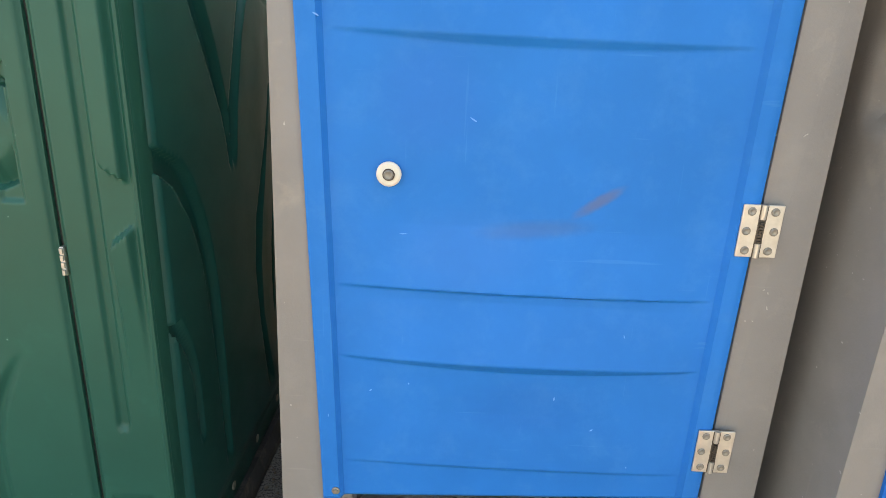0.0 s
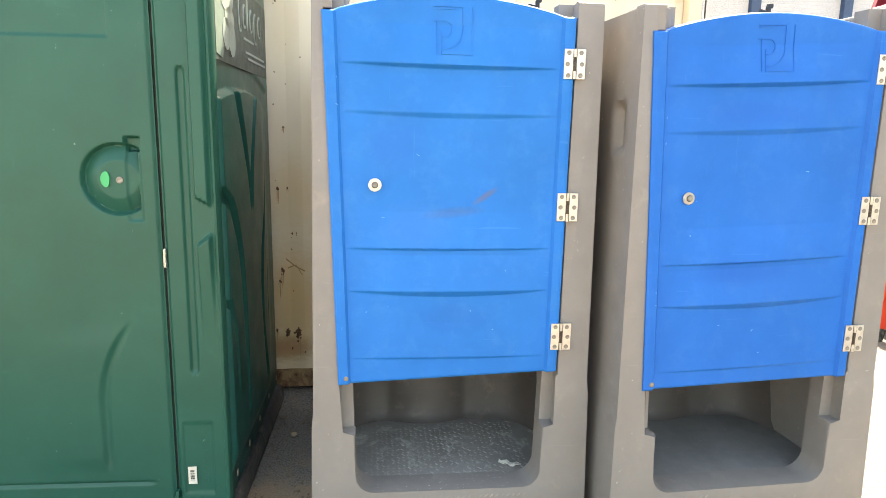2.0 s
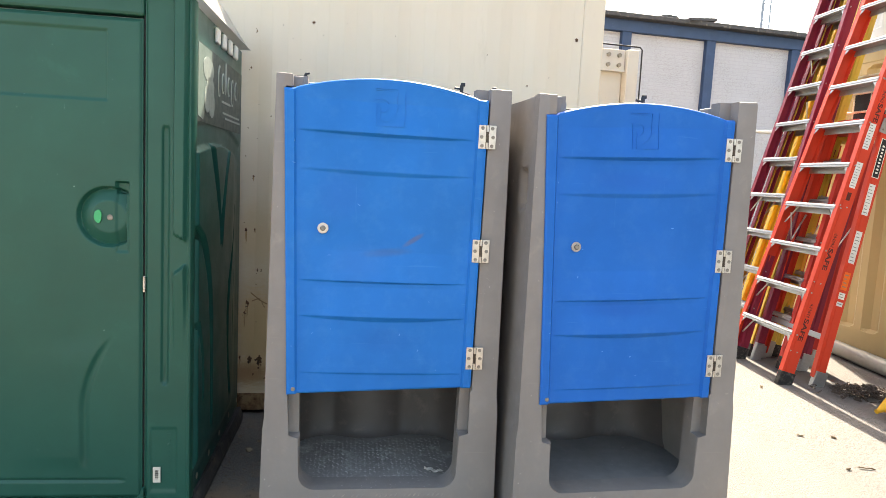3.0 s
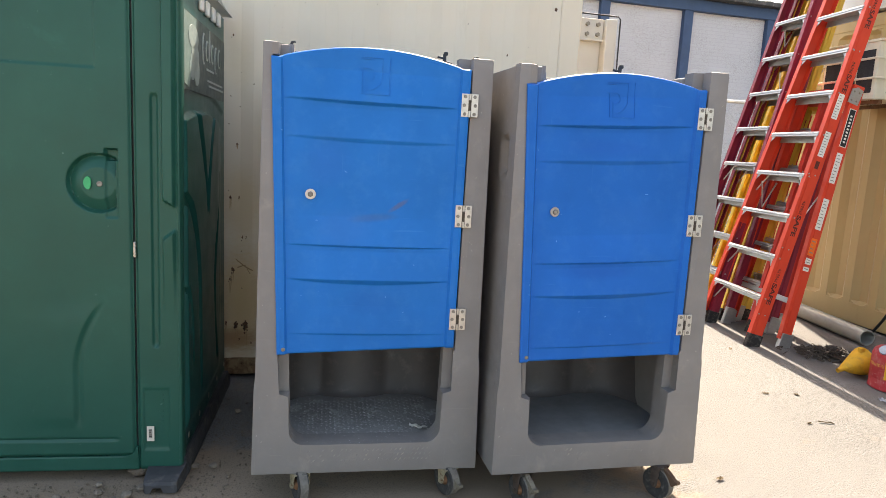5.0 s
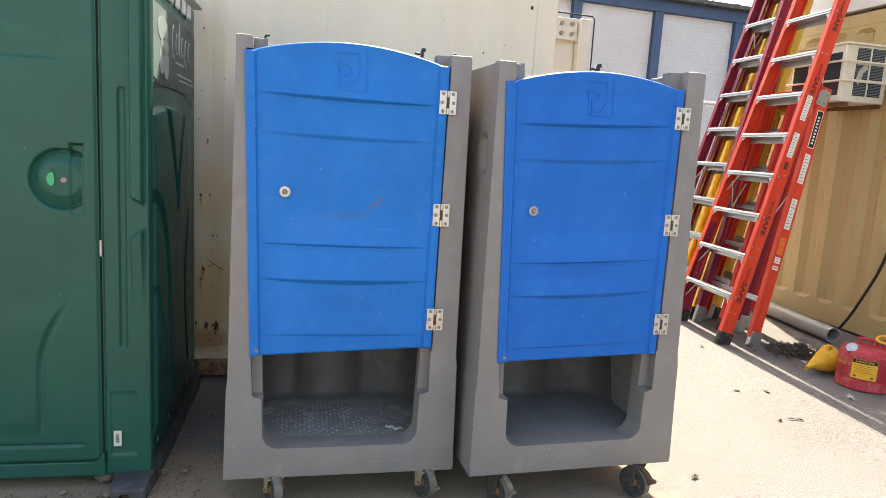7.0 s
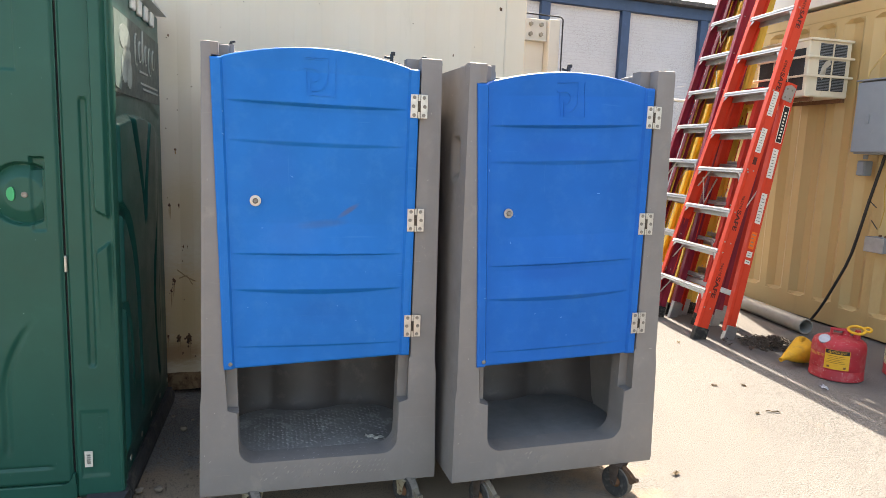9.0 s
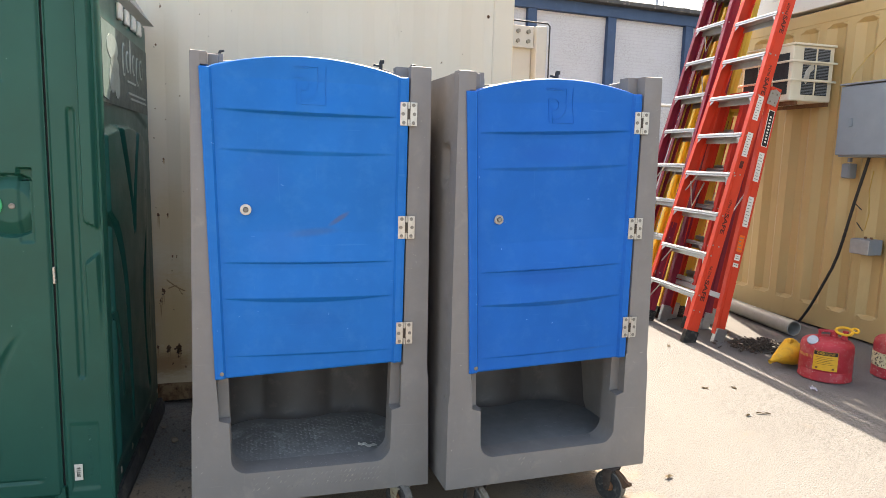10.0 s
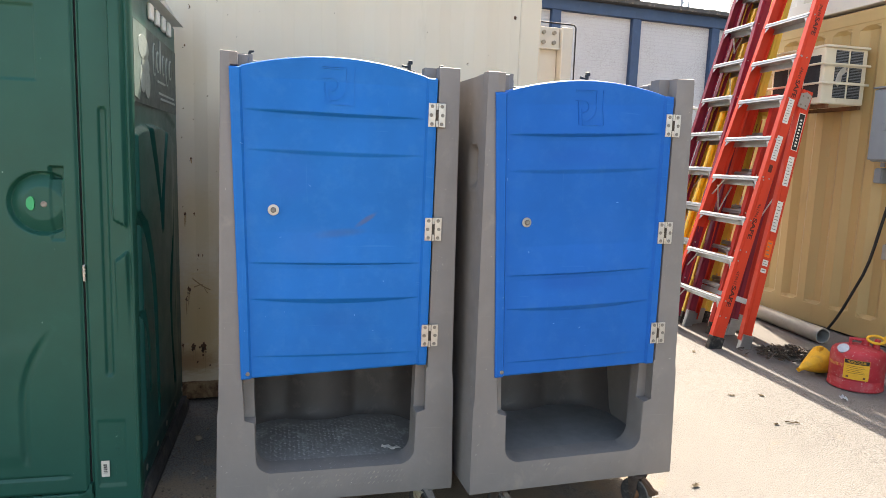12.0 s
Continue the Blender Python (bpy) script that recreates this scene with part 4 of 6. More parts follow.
    for i in range(27):
        for j in range(3):
            x, z = 0.20 + i * 0.0165, 0.048 + j * 0.019
            if rng.random() > ((0.45 + 0.5 * smooth01((x - 0.40) / 0.15)) if stained else (0.45 if 0.27 < x < 0.36 else 0.04)):
                continue
            mm = pose(x + 0.008 * (j % 2), -0.0003, z, 90, 0, 0) @ pose(0, 0, 0, 0, 0, 40 if (i + j) % 2 else 52)
            vs = [sill.verts.new(mm @ Vector(c)) for c in ((-0.0085, 0, 0), (0, -0.003, 0), (0.0085, 0, 0), (0, 0.003, 0))]
            top = sill.verts.new(mm @ Vector((0, 0, 0.0016)))
            for a, b in ((0, 1), (1, 2), (2, 3), (3, 0)):
                sill.faces.new((vs[a], vs[b], top))
    tagged(part("sill_treads", sill, SILL_TREAD, t), kind="stuff")
    tagged(part("floor_treads", bm, TREAD if stained else DUSTY_FLOOR, t), kind="stuff")

    # door
    bottom = lambda u: 0.470 - latch_sag * (1 - u)
    creases = [(1.308, 0.018, 0.009, 0.02, 0.006), (1.186, 0.009, 0.012, 0.012, -0.006), (0.826, 0.013, 0.006, 0.006, 0.0),
               (0.708, 0.017, 0.017, 0.012, 0.004), (0.516, 0.006, 0.005, 0.010, 0.0)]

    def door_place(u, v):
        zb = bottom(u)
        zt = 1.446 + 0.044 * math.sin(math.pi * min(1, max(0, (u - 0.05) / 0.90))) ** 0.85 - latch_sag * 0.25 * (1 - u)
        if u < 0.05 or u > 0.95:
            zt = 1.442 - latch_sag * 0.25 * (1 - u)
        z = zb + v * (zt - zb)
        l, r = door_l(z), door_r(z)
        x = l + u * (r - l)
        uu = (u - 0.065) / 0.87
        y = 0.0
        edge = min(x - l, r - x)
        y -= 0.010 * (1 - smooth01((edge - 0.031) / 0.003))
        if 0 < uu < 1:
            s = max(0.0, 1 - (2 * uu - 1) ** 2)
            for zc, amp, soft, belly, _ in creases:
                line = zc + (uu - 0.5) * crease_sag * 0.9 - crease_sag * 0.25
                k = (z - (line - soft * s)) / (0.002 + soft * s)
                if k > 0:
                    y -= amp * s ** 0.7 * min(1.0, k) * max(0.0, 1 - (z - line) / 0.10 if z > line else 1.0)
        rim = min(edge, z - zb, zt - z)
        y += 0.004 * (1 - smooth01(rim / 0.006))
        if zt - z < 0.009:
            y += 0.009 * (1 - math.sqrt(max(0.0, 1 - (1 - (zt - z) / 0.009) ** 2)))
        return (x + door_dx, y, z + door_dz)

    bm = relief(90, 420, door_place, 0.040)
    door = part("door", bent(bm), BLUE_STAINED if stained else BLUE_BANDED, t, "blue moulded plastic door with an arched top and horizontal creases", 50)
    # embossed square mark as plain strips
    bm = bmesh.new()
    lx, lz = 0.335 + door_dx, 1.335 + door_dz
    for a, b, c, d in ((0.0, 0.118, 0.078, 0.1202), (0.102, 0.0, 0.1042, 0.120), (0.0768, 0.062, 0.079, 0.118), (0.0, 0.083, 0.030, 0.0852),
                       (0.022, 0.0, 0.0242, 0.056), (0.022, 0.0, 0.1042, 0.0022), (0.0, 0.112, 0.060, 0.1138), (0.0095, 0.0, 0.0113, 0.083)):
        add_box(bm, (lx + a, -0.0035, lz + b), (lx + c, 0.006, lz + d))
    for rad, cz, a0, a1 in ((0.048, 0.062, 0, -95), (0.020, 0.064, 90, -100)):
        pts = [(lx + 0.030 + rad * math.cos(a), lz + cz + rad * math.sin(a)) for a in [radians(a0 + (a1 - a0) * i / 12) for i in range(13)]]
        for p, q in zip(pts, pts[1:]):
            add_box(bm, (-0.001, -0.0035, -0.001), ((Vector(q) - Vector(p)).length, 0.006, 0.001), 0, pose(p[0], 0, p[1], 0, -math.degrees(math.atan2(q[1] - p[1], q[0] - p[0])), 0))
    bmesh.ops.subdivide_edges(bm, edges=[e for e in bm.edges if e.calc_length() > 0.02], cuts=5)
    for v in bm.verts:
        if v.co.y < 0:
            x, z = v.co.x - door_dx, v.co.z - door_dz
            u = (x - door_l(z)) / (door_r(z) - door_l(z))
            zt = 1.446 + 0.044 * math.sin(math.pi * min(1, max(0, (u - 0.05) / 0.90))) ** 0.85 - latch_sag * 0.25 * (1 - u)
            v.co.y = door_place(u, (z - bottom(u)) / (zt - bottom(u)))[1] - 0.0022
    part("embossed_mark", bent(bm), BLUE if stained else BLUE_DEEP, door)
    lr = 0.0178 if stained else 0.0165
    lock_at = warp((lock[0] + door_dx, -0.004, lock[1] + door_dz))
    bm = bmesh.new()
    add_lathe(bm, [(0.0, 0.0), (lr, 0.0), (lr, 0.003), (lr - 0.0025, 0.005), (0.010, 0.0048), (0.009, 0.006), (0.0, 0.0066)], 28, pose(*lock_at, 90, 0, 0))
    groove = bmesh.new()
    add_lathe(groove, [(0.0088, 0.0), (0.0088, 0.0012), (0.0070, 0.0016), (0.0, 0.0018)], 20, pose(lock_at.x, lock_at.y - 0.0052, lock_at.z, 90, 0, 0))
    part("lock_groove", groove, DARK_RUST, door, "", 30)
    lock = part("lock_disc", bm, LOCK_WHITE if stained else LOCK_GREY, door, "round off-white lock plate with a screw", 30)
    bm = bmesh.new()
    add_lathe(bm, [(0.0072, 0.0), (0.0072, 0.003), (0.0055, 0.0042), (0.002, 0.003), (0.0, 0.003)], 14, pose(lock_at.x, lock_at.y - 0.006, lock_at.z, 90, 0, 0))
    part("lock_screw", bm, SCREW, door, "", 30)
    for hz in (1.332, 0.951, 0.580):
        p = warp((0.710 + 0.003 + door_dx, -0.0105, hz * (1 - hinge_drop) + door_dz * 0.7))
        h = part("hinge", hinge_mesh(), STEEL, door, "three-screw steel spring hinge", at=pose(*p))
        bm = bmesh.new()
        add_box(bm, (-0.0055, -0.0042, -0.019), (0.0055, -0.0002, 0.019), 0.001)
        for sx in (-1, 1):
            add_box(bm, (sx * 0.0049 - 0.0007, -0.0040, -0.0385), (sx * 0.0049 + 0.0007, -0.0002, -0.016))
            add_box(bm, (sx * 0.0049 - 0.0007, -0.0040, 0.016), (sx * 0.0049 + 0.0007, -0.0002, 0.0385))
        for i in range(8):
            add_cyl(bm, (0.0, -0.005, -0.016 + i * 0.004), (0.0, -0.005, -0.0135 + i * 0.004), 0.0032, n=8)
        part("hinge_spring", bm, SPRING, door, "dark coiled hinge spring", at=pose(*p))
        sm = screw_mesh()
        me = mesh_of("hinge_screw", sm, SCREW)
        for sx in (-0.0165, 0.0165):
            for sz in (-0.029, 0.0, 0.029):
                so = new("hinge_screw", me)
                so.parent = door
                so.matrix_local = pose(p.x + sx + (0.003 if sz == 0 else 0) * (1 if sx > 0 else -1), p.y - 0.0035, p.z + sz)
    p = warp((0.104 + door_dx, -0.0105, 0.490 - latch_sag + door_dz))
    bm = bmesh.new()
    add_lathe(bm, [(0.0070, 0.0), (0.0070, 0.0015), (0.004, 0.0025), (0.004, 0.004), (0.0, 0.0045)], 12, pose(*p, 90, 0, 0))
    part("rivet", bm, SCREW, door, "", 30)
    # latch bar seen over the door's top edge
    bm = bmesh.new()
    add_box(bm, (-0.004, -0.006, -0.05), (0.007, 0.006, 0.012), 0.002)
    add_box(bm, (-0.002, -0.007, 0.006), (0.013, 0.007, 0.019), 0.003)
    add_cyl(bm, (-0.004, 0, -0.003), (-0.024, 0, 0.0), 0.0035, 0.0045, 8)
    add_box(bm, (0.006, -0.006, -0.020), (0.034, 0.004, -0.011), 0.002, pose(0, 0, 0, 0, 14, 0))
    bmesh.ops.translate(bm, verts=bm.verts[:], vec=warp((0.643, 0.15, 1.494) if stained else (0.424, 0.113, 1.484)))
    part("latch", bm, BLACK_PLASTIC, t, "black latch arm behind the door")
    bm = bmesh.new()
    add_tube(bm, [warp((0.07, 0.12, 1.475)), warp((0.075, 0.5, 1.47)), warp((0.648, 0.16, 1.452) if stained else (0.43, 0.12, 1.45))], 0.008)
    part("latch_rod", bm, BLACK_PLASTIC, t)
    rng = random.Random(40 if stained else 41)
    for i in range(18):
        on_post = i > 9
        if on_post:
            x, z, y = (rng.uniform(0.02, 0.06) if rng.random() < 0.5 else rng.uniform(0.73, 0.78)), rng.uniform(0.1, 1.4), -0.0006
        else:
            x, z, y = rng.uniform(0.13, 0.66), rng.uniform(0.5, 1.3), -0.0004
            if rng.random() < 0.3:
                x, y = rng.uniform(0.085, 0.095), -0.0106
        w, h = rng.uniform(0.0015, 0.0055), rng.uniform(0.0006, 0.0014)
        bm = bmesh.new()
        add_prism(bm, [(px * w, pz * h) for px, pz in blob(rng, 1.0, 7, 0.6)], 0.0, 0.0006)
        q = warp((x, y, z))
        if not on_post:
            q.y = min(door_place(min(1, max(0, (x - door_l(z)) / (door_r(z) - door_l(z)))), (z - 0.46) / 1.0)[1] for _ in (0,)) - 0.0008
        part("scuff_mark", bm, SCUFF_BLUE if not on_post else SCUFF_GREY, door if not on_post else t, at=pose(*q, 0, rng.choice((0, 90, 30, -40, 75)), 0))
    for cx, cy, turn, brake in casters:
        wheel_caster(t, cx, cy, ground_gap, turn, brake, not stained)
    return t


toilet(pose(0.112, -1.316, 0.110, 0, 0, -4.77), 0.0, -0.008, 0.028, "grey wheeled portable toilet with blue door and scuffed tread floor", True, 0.108,
       [(0.170, 0.020, 20, 0), (0.716, 0.022, 27, 1), (0.12, 0.95, 10, 0), (0.70, 0.95, -20, 0)], drop=-0.018, hinge_drop=0.0075, lock=(0.185, 0.9975))
toilet(pose(0.953, -1.498, 0.137, 0, 0, -1.97), -0.012, 0.034, 0.012, "grey wheeled portable toilet with blue door and dusty floor", False, 0.135,
       [(0.130, 0.030, 16, 1), (0.684, 0.015, 24, 2), (0.12, 0.95, 30, 0), (0.70, 0.95, -15, 0)], -0.006, 0.016, -0.024, 0.018, crease_sag=0.012)


# ---- green portable toilet ----
def green_toilet():
    W, D, H = 1.12, 1.03, 1.86
    g = thing("portable_toilet", pose(-0.155, -1.09, 0, 0, 0, -6), "dark green moulded portable toilet with a closed door", "portable toilet")
    # skid base, its front foot standing out before the body
    cx = 0.012
    bm = bmesh.new()
    add_box(bm, (-W + 0.02, 0.065, 0.050), (-0.052, D - 0.06, 0.105), 0.004)
    add_prism(bm, [(-0.02, 0.0), (0.026, 0.0), (0.029, 0.03), (0.016, 0.075), (-0.02, 0.075)], 0.03, D - 0.02, 0.0)
    part("skid_base", bm, SKID, g)
    bm = bmesh.new()
    lo = [(-0.105, 0.0), (-0.078, 0.0), (-0.068, 0.020), (-0.040, 0.020), (-0.030, 0.0), (0.020, 0.0)]
    rings = []
    for y, top, pinch in ((-0.104, 0.030, 0.012), (-0.098, 0.040, 0.004), (-0.06, 0.050, 0.0), (-0.012, 0.054, -0.004), (0.11, 0.056, -0.004)):
        prof = [(x + (pinch if x < -0.09 else -pinch if x > 0.01 else 0), z) for x, z in lo] + [(0.018 - pinch, top), (-0.105 + pinch, top)]
        rings.append([bm.verts.new((x, y, z)) for x, z in prof])
    for p, q in zip(rings, rings[1:]):
        for i in range(8):
            bm.faces.new((p[i], p[(i + 1) % 8], q[(i + 1) % 8], q[i]))
    bm.faces.new(rings[0])
    bm.faces.new(rings[-1][::-1])
    part("skid_foot", bm, SKID, g, "scuffed black skid foot standing out in front")
    part("skid_runner", box((-W, 0.10, 0.0), (-0.30, 0.20, 0.075), 0.01), BLACK_PLASTIC, g)

    seam = -0.148
    part("sill", box((-W, 0.002, 0.040), (seam + 0.006, 0.06, 0.096), 0.006), GREEN, g)

    def post(u, v):
        x, z = seam + 0.002 + u * (cx - seam - 0.002), 0.040 + v * (H - 0.040)
        y = 0.0
        c = -0.076
        if 0.52 < z < 1.43:
            d = abs(x - c)
            endz = min(z - 0.52, 1.43 - z)
            if endz < 0.012:
                d = math.hypot(d, 0.012 - endz)
            y += 0.010 * (1 - smooth01((d - 0.006) / 0.010))
        if x > -0.050 and z > 0.40:
            k = smooth01((x + 0.050) / 0.006) * smooth01((-0.002 - x) / 0.012)
            slant = (x + 0.05) * 0.8
            lower = smooth01((0.925 + slant - z) / 0.012) * smooth01((z - 0.60) / 0.4)
            upper = smooth01((z - 1.058 + slant * 0.7) / 0.012)
            y -= 0.022 * k * max(lower, upper)
        if z < 0.36 and 0.12 < z and -0.125 < x < -0.03:
            y += 0.004 * smooth01(min(x + 0.125, -0.03 - x, z - 0.12, 0.36 - z) / 0.006)
        if x > cx - 0.012:
            y += 0.012 * smooth01((x - cx + 0.012) / 0.012) ** 2
        if x < seam + 0.014:
            y += 0.010 * (1 - smooth01((x - seam - 0.006) / 0.008))
        y += 0.008 * smooth01((0.052 - z) / 0.012)
        return (x, y, z)

    part("front_post", relief(60, 260, post, 0.06), GREEN, g, "", 45)
    part("front_post", box((-W, 0.0, 0.10), (-0.985, 0.06, H), 0.012), GREEN, g)
    part("lintel", box((-0.985, 0.0, 1.79), (seam, 0.06, H), 0.01), GREEN, g)

    def door_face(u, v):
        x, z = -0.98 + u * (0.98 + seam - 0.004), 0.099 + v * (1.78 - 0.099)
        y = -0.004
        # bowed groove low on the door
        def groove(d, w=0.014, depth=0.006):
            return depth * (1 - smooth01(abs(d) / w))
        if 0.16 < z < 0.70:
            gx = -0.345 if z < 0.42 else -0.345 + 0.10 * ((z - 0.42) / 0.28) ** 2
            fade = smooth01((0.70 - z) / 0.1) * smooth01((z - 0.20) / 0.06)
            y += (groove(x - gx, 0.02, 0.006) - 0.006 * smooth01((gx - x) / 0.02) * smooth01((x - gx + 0.25) / 0.2)) * fade
        y += groove(z - 0.165, 0.010, 0.006) * smooth01((-0.20 - x) / 0.04)
        # raised band on the upper part
        if z > 1.50 and x < -0.26:
            y += 0.006 * smooth01(min(z - 1.50, -0.26 - x, 1.74 - z, x + 0.86) / 0.01)
        # lock recess: a round bowl with an upright slot beside it
        lx, lz = -0.262, 1.112
        d = math.hypot(x - lx, z - lz)
        if x < lx + 0.055:
            bowl = smooth01((0.106 - d) / 0.011) * max(0.0, min(1.0, (d - 0.055) / 0.045))
            y += 0.024 * bowl
        if abs(x - (lx + 0.045)) < 0.024 and abs(z - lz) < 0.125:
            y += 0.020 * smooth01((0.024 - abs(x - lx - 0.045)) / 0.008) * smooth01((0.125 - abs(z - lz)) / 0.010) * (1.0 if z - lz > 0.080 else 0.35)
        rim = min(x + 0.98, seam - 0.004 - x, z - 0.099, 1.78 - z)
        y += 0.010 * (1 - smooth01(rim / 0.012))
        # rounded lower corner
        return (x, y, z)

    door = part("door", relief(240, 430, door_face, 0.045), GREEN, g, "green door with a round lock recess", 45)
    bm = bmesh.new()
    add_prism(bm, [(seam + 0.004, 0.094), (seam - 0.040, 0.094)] + [(seam - 0.040 + 0.036 * math.sin(a), 0.134 - 0.036 * math.cos(a)) for a in [i * math.pi / 16 for i in range(9)]] + [(seam + 0.004, 0.134)], -0.0065, 0.02)
    part("corner_fillet", bm, GREEN, g)
    part("door_gap", box((seam - 0.004, 0.014, 0.11), (seam + 0.008, 0.03, 1.80)), DARK, g)
    bm = bmesh.new()
    add_prism(bm, [(0.016 * math.cos(a) * (1 if math.cos(a) < 0 else 0.55), 0.023 * math.sin(a)) for a in [i * math.pi / 10 for i in range(20)]], -0.004, 0.004, 0.001)
    part("occupancy_sign", bm, BRIGHT_GREEN, door, "bright green vacant indicator", at=pose(-0.292, -0.006, 1.112))
    part("lock_screw", screw_mesh(0.009), SCREW, door, at=pose(-0.256, -0.006, 1.110))
    # hinge bits in the seam
    for hz in (0.88,):
        bm = bmesh.new()
        add_box(bm, (-0.004, -0.004, -0.028), (0.004, 0.012, 0.028), 0.001)
        for k in range(4):
            add_cyl(bm, (0, -0.005, -0.026 + k * 0.014), (0, -0.005, -0.016 + k * 0.014), 0.004, n=8)
        part("hinge_pin", bm, STEEL, g, at=pose(seam + 0.002, 0.004, hz))

    # side wall, moulded with tall overlapping petals: sunk bands of z, front edge, rear edge
    bands = (((0.961, 0.414, 0.436), (1.047, 0.398, 0.430), (1.108, 0.378, 0.426), (1.244, 0.304, 0.377), (1.385, 0.220, 0.305)),
             ((0.961, 0.436, 0.458), (1.108, 0.426, 0.492), (1.26, 0.495, 0.552), (1.385, 0.553, 0.625)),
             ((0.25, 0.252, 0.290), (0.54, 0.240, 0.290), (0.714, 0.225, 0.286), (0.827, 0.205, 0.268), (0.913, 0.171, 0.240), (0.997, 0.113, 0.196), (1.041, 0.049, 0.156), (1.092, 0.02, 0.051)),
             ((0.40, 0.122, 0.146), (0.588, 0.109, 0.140), (0.649, 0.090, 0.126), (0.722, 0.047, 0.090)),
             ((0.25, 0.620, 0.680), (0.395, 0.590, 0.635), (0.508, 0.568, 0.606), (0.664, 0.553, 0.608), (0.803, 0.585, 0.648), (0.935, 0.668, 0.715), (1.111, 0.804, 0.840)),
             ((0.45, 0.715, 0.745), (0.577, 0.710, 0.745), (0.684, 0.731, 0.770), (0.805, 0.801, 0.835)))

    def side(u, v):
        s, z = 0.016 + u * (D - 0.016), 0.045 + v * (H - 0.045)
        x = -0.02 * (z - 0.1) / H * 0.5
        top = 1.395 - 0.25 * (s - 0.42) ** 2
        inn = smooth01((s - 0.04) / 0.02) * smooth01((D - 0.05 - s) / 0.02)
        if z < top:
            sunk = 0.0
            for band in bands:
                if band[0][0] < z < band[-1][0] + 0.01:
                    for (za, fa, ra), (zb, fb, rb) in zip(band, band[1:]):
                        if z <= zb or zb == band[-1][0]:
                            k = (z - za) / (zb - za)
                            f, r = fa + (fb - fa) * k, ra + (rb - ra) * k
                            break
                    sunk = max(sunk, smooth01((s - f) / 0.007) * smooth01((r - s) / 0.014) * smooth01((z - band[0][0]) / 0.05))
            full = 1 - 0.9 * smooth01((s - 0.66) / 0.28)
            depth = smooth01((top - z) / 0.018) * ((0.022 + 0.008 * math.sin(math.pi * s / D)) * full - 0.017 * sunk)
        else:
            depth = 0.008 * smooth01((z - top - 0.07) / 0.02) * smooth01((1.70 - z) / 0.02)
        x += depth * inn * smooth01((z - 0.13) / 0.10)
        if s < 0.03:
            x -= 0.012 * ((0.03 - s) / 0.014) ** 2
        return (x - 0.006 + cx * (1 - s / D), s, z)

    nx, nz = 200, 260
    bm = bmesh.new()
    gridv = [[bm.verts.new(side(i / nx, j / nz)) for i in range(nx + 1)] for j in range(nz + 1)]
    for j in range(nz):
        for i in range(nx):
            bm.faces.new((gridv[j][i], gridv[j][i + 1], gridv[j + 1][i + 1], gridv[j + 1][i]))
    rim = gridv[0][:] + [gridv[j][nx] for j in range(1, nz + 1)] + gridv[nz][nx - 1::-1] + [gridv[j][0] for j in range(nz - 1, 0, -1)]
    inner = [bm.verts.new((-0.05, v.co.y, v.co.z)) for v in rim]
    for i in range(len(rim)):
        j = (i + 1) % len(rim)
        bm.faces.new((rim[i], rim[j], inner[j], inner[i]))
    bm.faces.new(inner)
    sw = part("side_wall", bm, GREEN_DARK, g, "", 50)
    part("side_wall", box((-W, 0.06, 0.10), (-W + 0.05, D, H), 0.01), GREEN_DARK, g)
    part("back_wall", box((-W + 0.05, D - 0.05, 0.10), (-0.05, D, H), 0.0), GREEN_DARK, g)
    # corner bead
    bm = bmesh.new()
    add_cyl(bm, (cx - 0.004, 0.004, 0.06), (cx - 0.012, 0.004, H), 0.007, n=8)
    part("corner_bead", bm, GREEN, g)
    # rivets along the lower edge of the side
    me = mesh_of("rivet", screw_mesh(0.011), STEEL)
    for s in (0.12, 0.33, 0.54, 0.76, 0.97):
        o = new("rivet", me)
        o.parent = g
        o.matrix_local = pose(cx * (1 - s / D), s, 0.125, 0, 0, 90)
    # vents under the roof
    for k in range(4):
        s = 0.40 + k * 0.125
        part("vent_slot", box((-0.008, s, 1.788), (0.006, s + 0.060, 1.848), 0.006), ROOF_WHITE, g)
    # domed pale roof
    bm = bmesh.new()
    n = 18
    rows = []
    for j in range(n + 1):
        row = []
        for i in range(n + 1):
            u, v = i / n, j / n
            x, y = -W - 0.05 + u * (W + 0.075), -0.06 + v * (D + 0.07)
            rise = 0.20 * (1 - (2 * u - 1) ** 4) ** 0.5 * (1 - (2 * v - 1) ** 4) ** 0.5 if 0 < u < 1 and 0 < v < 1 else 0.0
            row.append(bm.verts.new((x, y, H + 0.012 + rise)))
        rows.append(row)
    for j in range(n):
        for i in range(n):
            bm.faces.new((rows[j][i], rows[j][i + 1], rows[j + 1][i + 1], rows[j + 1][i]))
    bmesh.ops.solidify(bm, geom=bm.faces[:], thickness=0.012)
    part("roof", bm, ROOF_WHITE, g, "pale translucent domed roof", 50)
    # maker's sign on the side: pale shapes and bars
    def plate(name, outline, mat, label, lift=0.004):
        b2 = bmesh.new()
        vs = [b2.verts.new((0, s, z)) for s, z in outline]
        vs2 = [b2.verts.new((-0.004, s, z)) for s, z in outline]
        b2.faces.new(vs)
        b2.faces.new(vs2[::-1])
        for i in range(len(vs)):
            j = (i + 1) % len(vs)
            b2.faces.new((vs[i], vs2[i], vs2[j], vs[j]))
        return part(name, b2, mat, sw, label, at=pose(-0.0035 + lift + cx, 0, 0, 0, 0, math.degrees(cx / D)))
    plate("sign_panel", [(0.06, 1.46), (0.97, 1.46), (0.97, 1.74), (0.06, 1.74)], SIGN_GREEN, "dark green sign panel", 0.0)
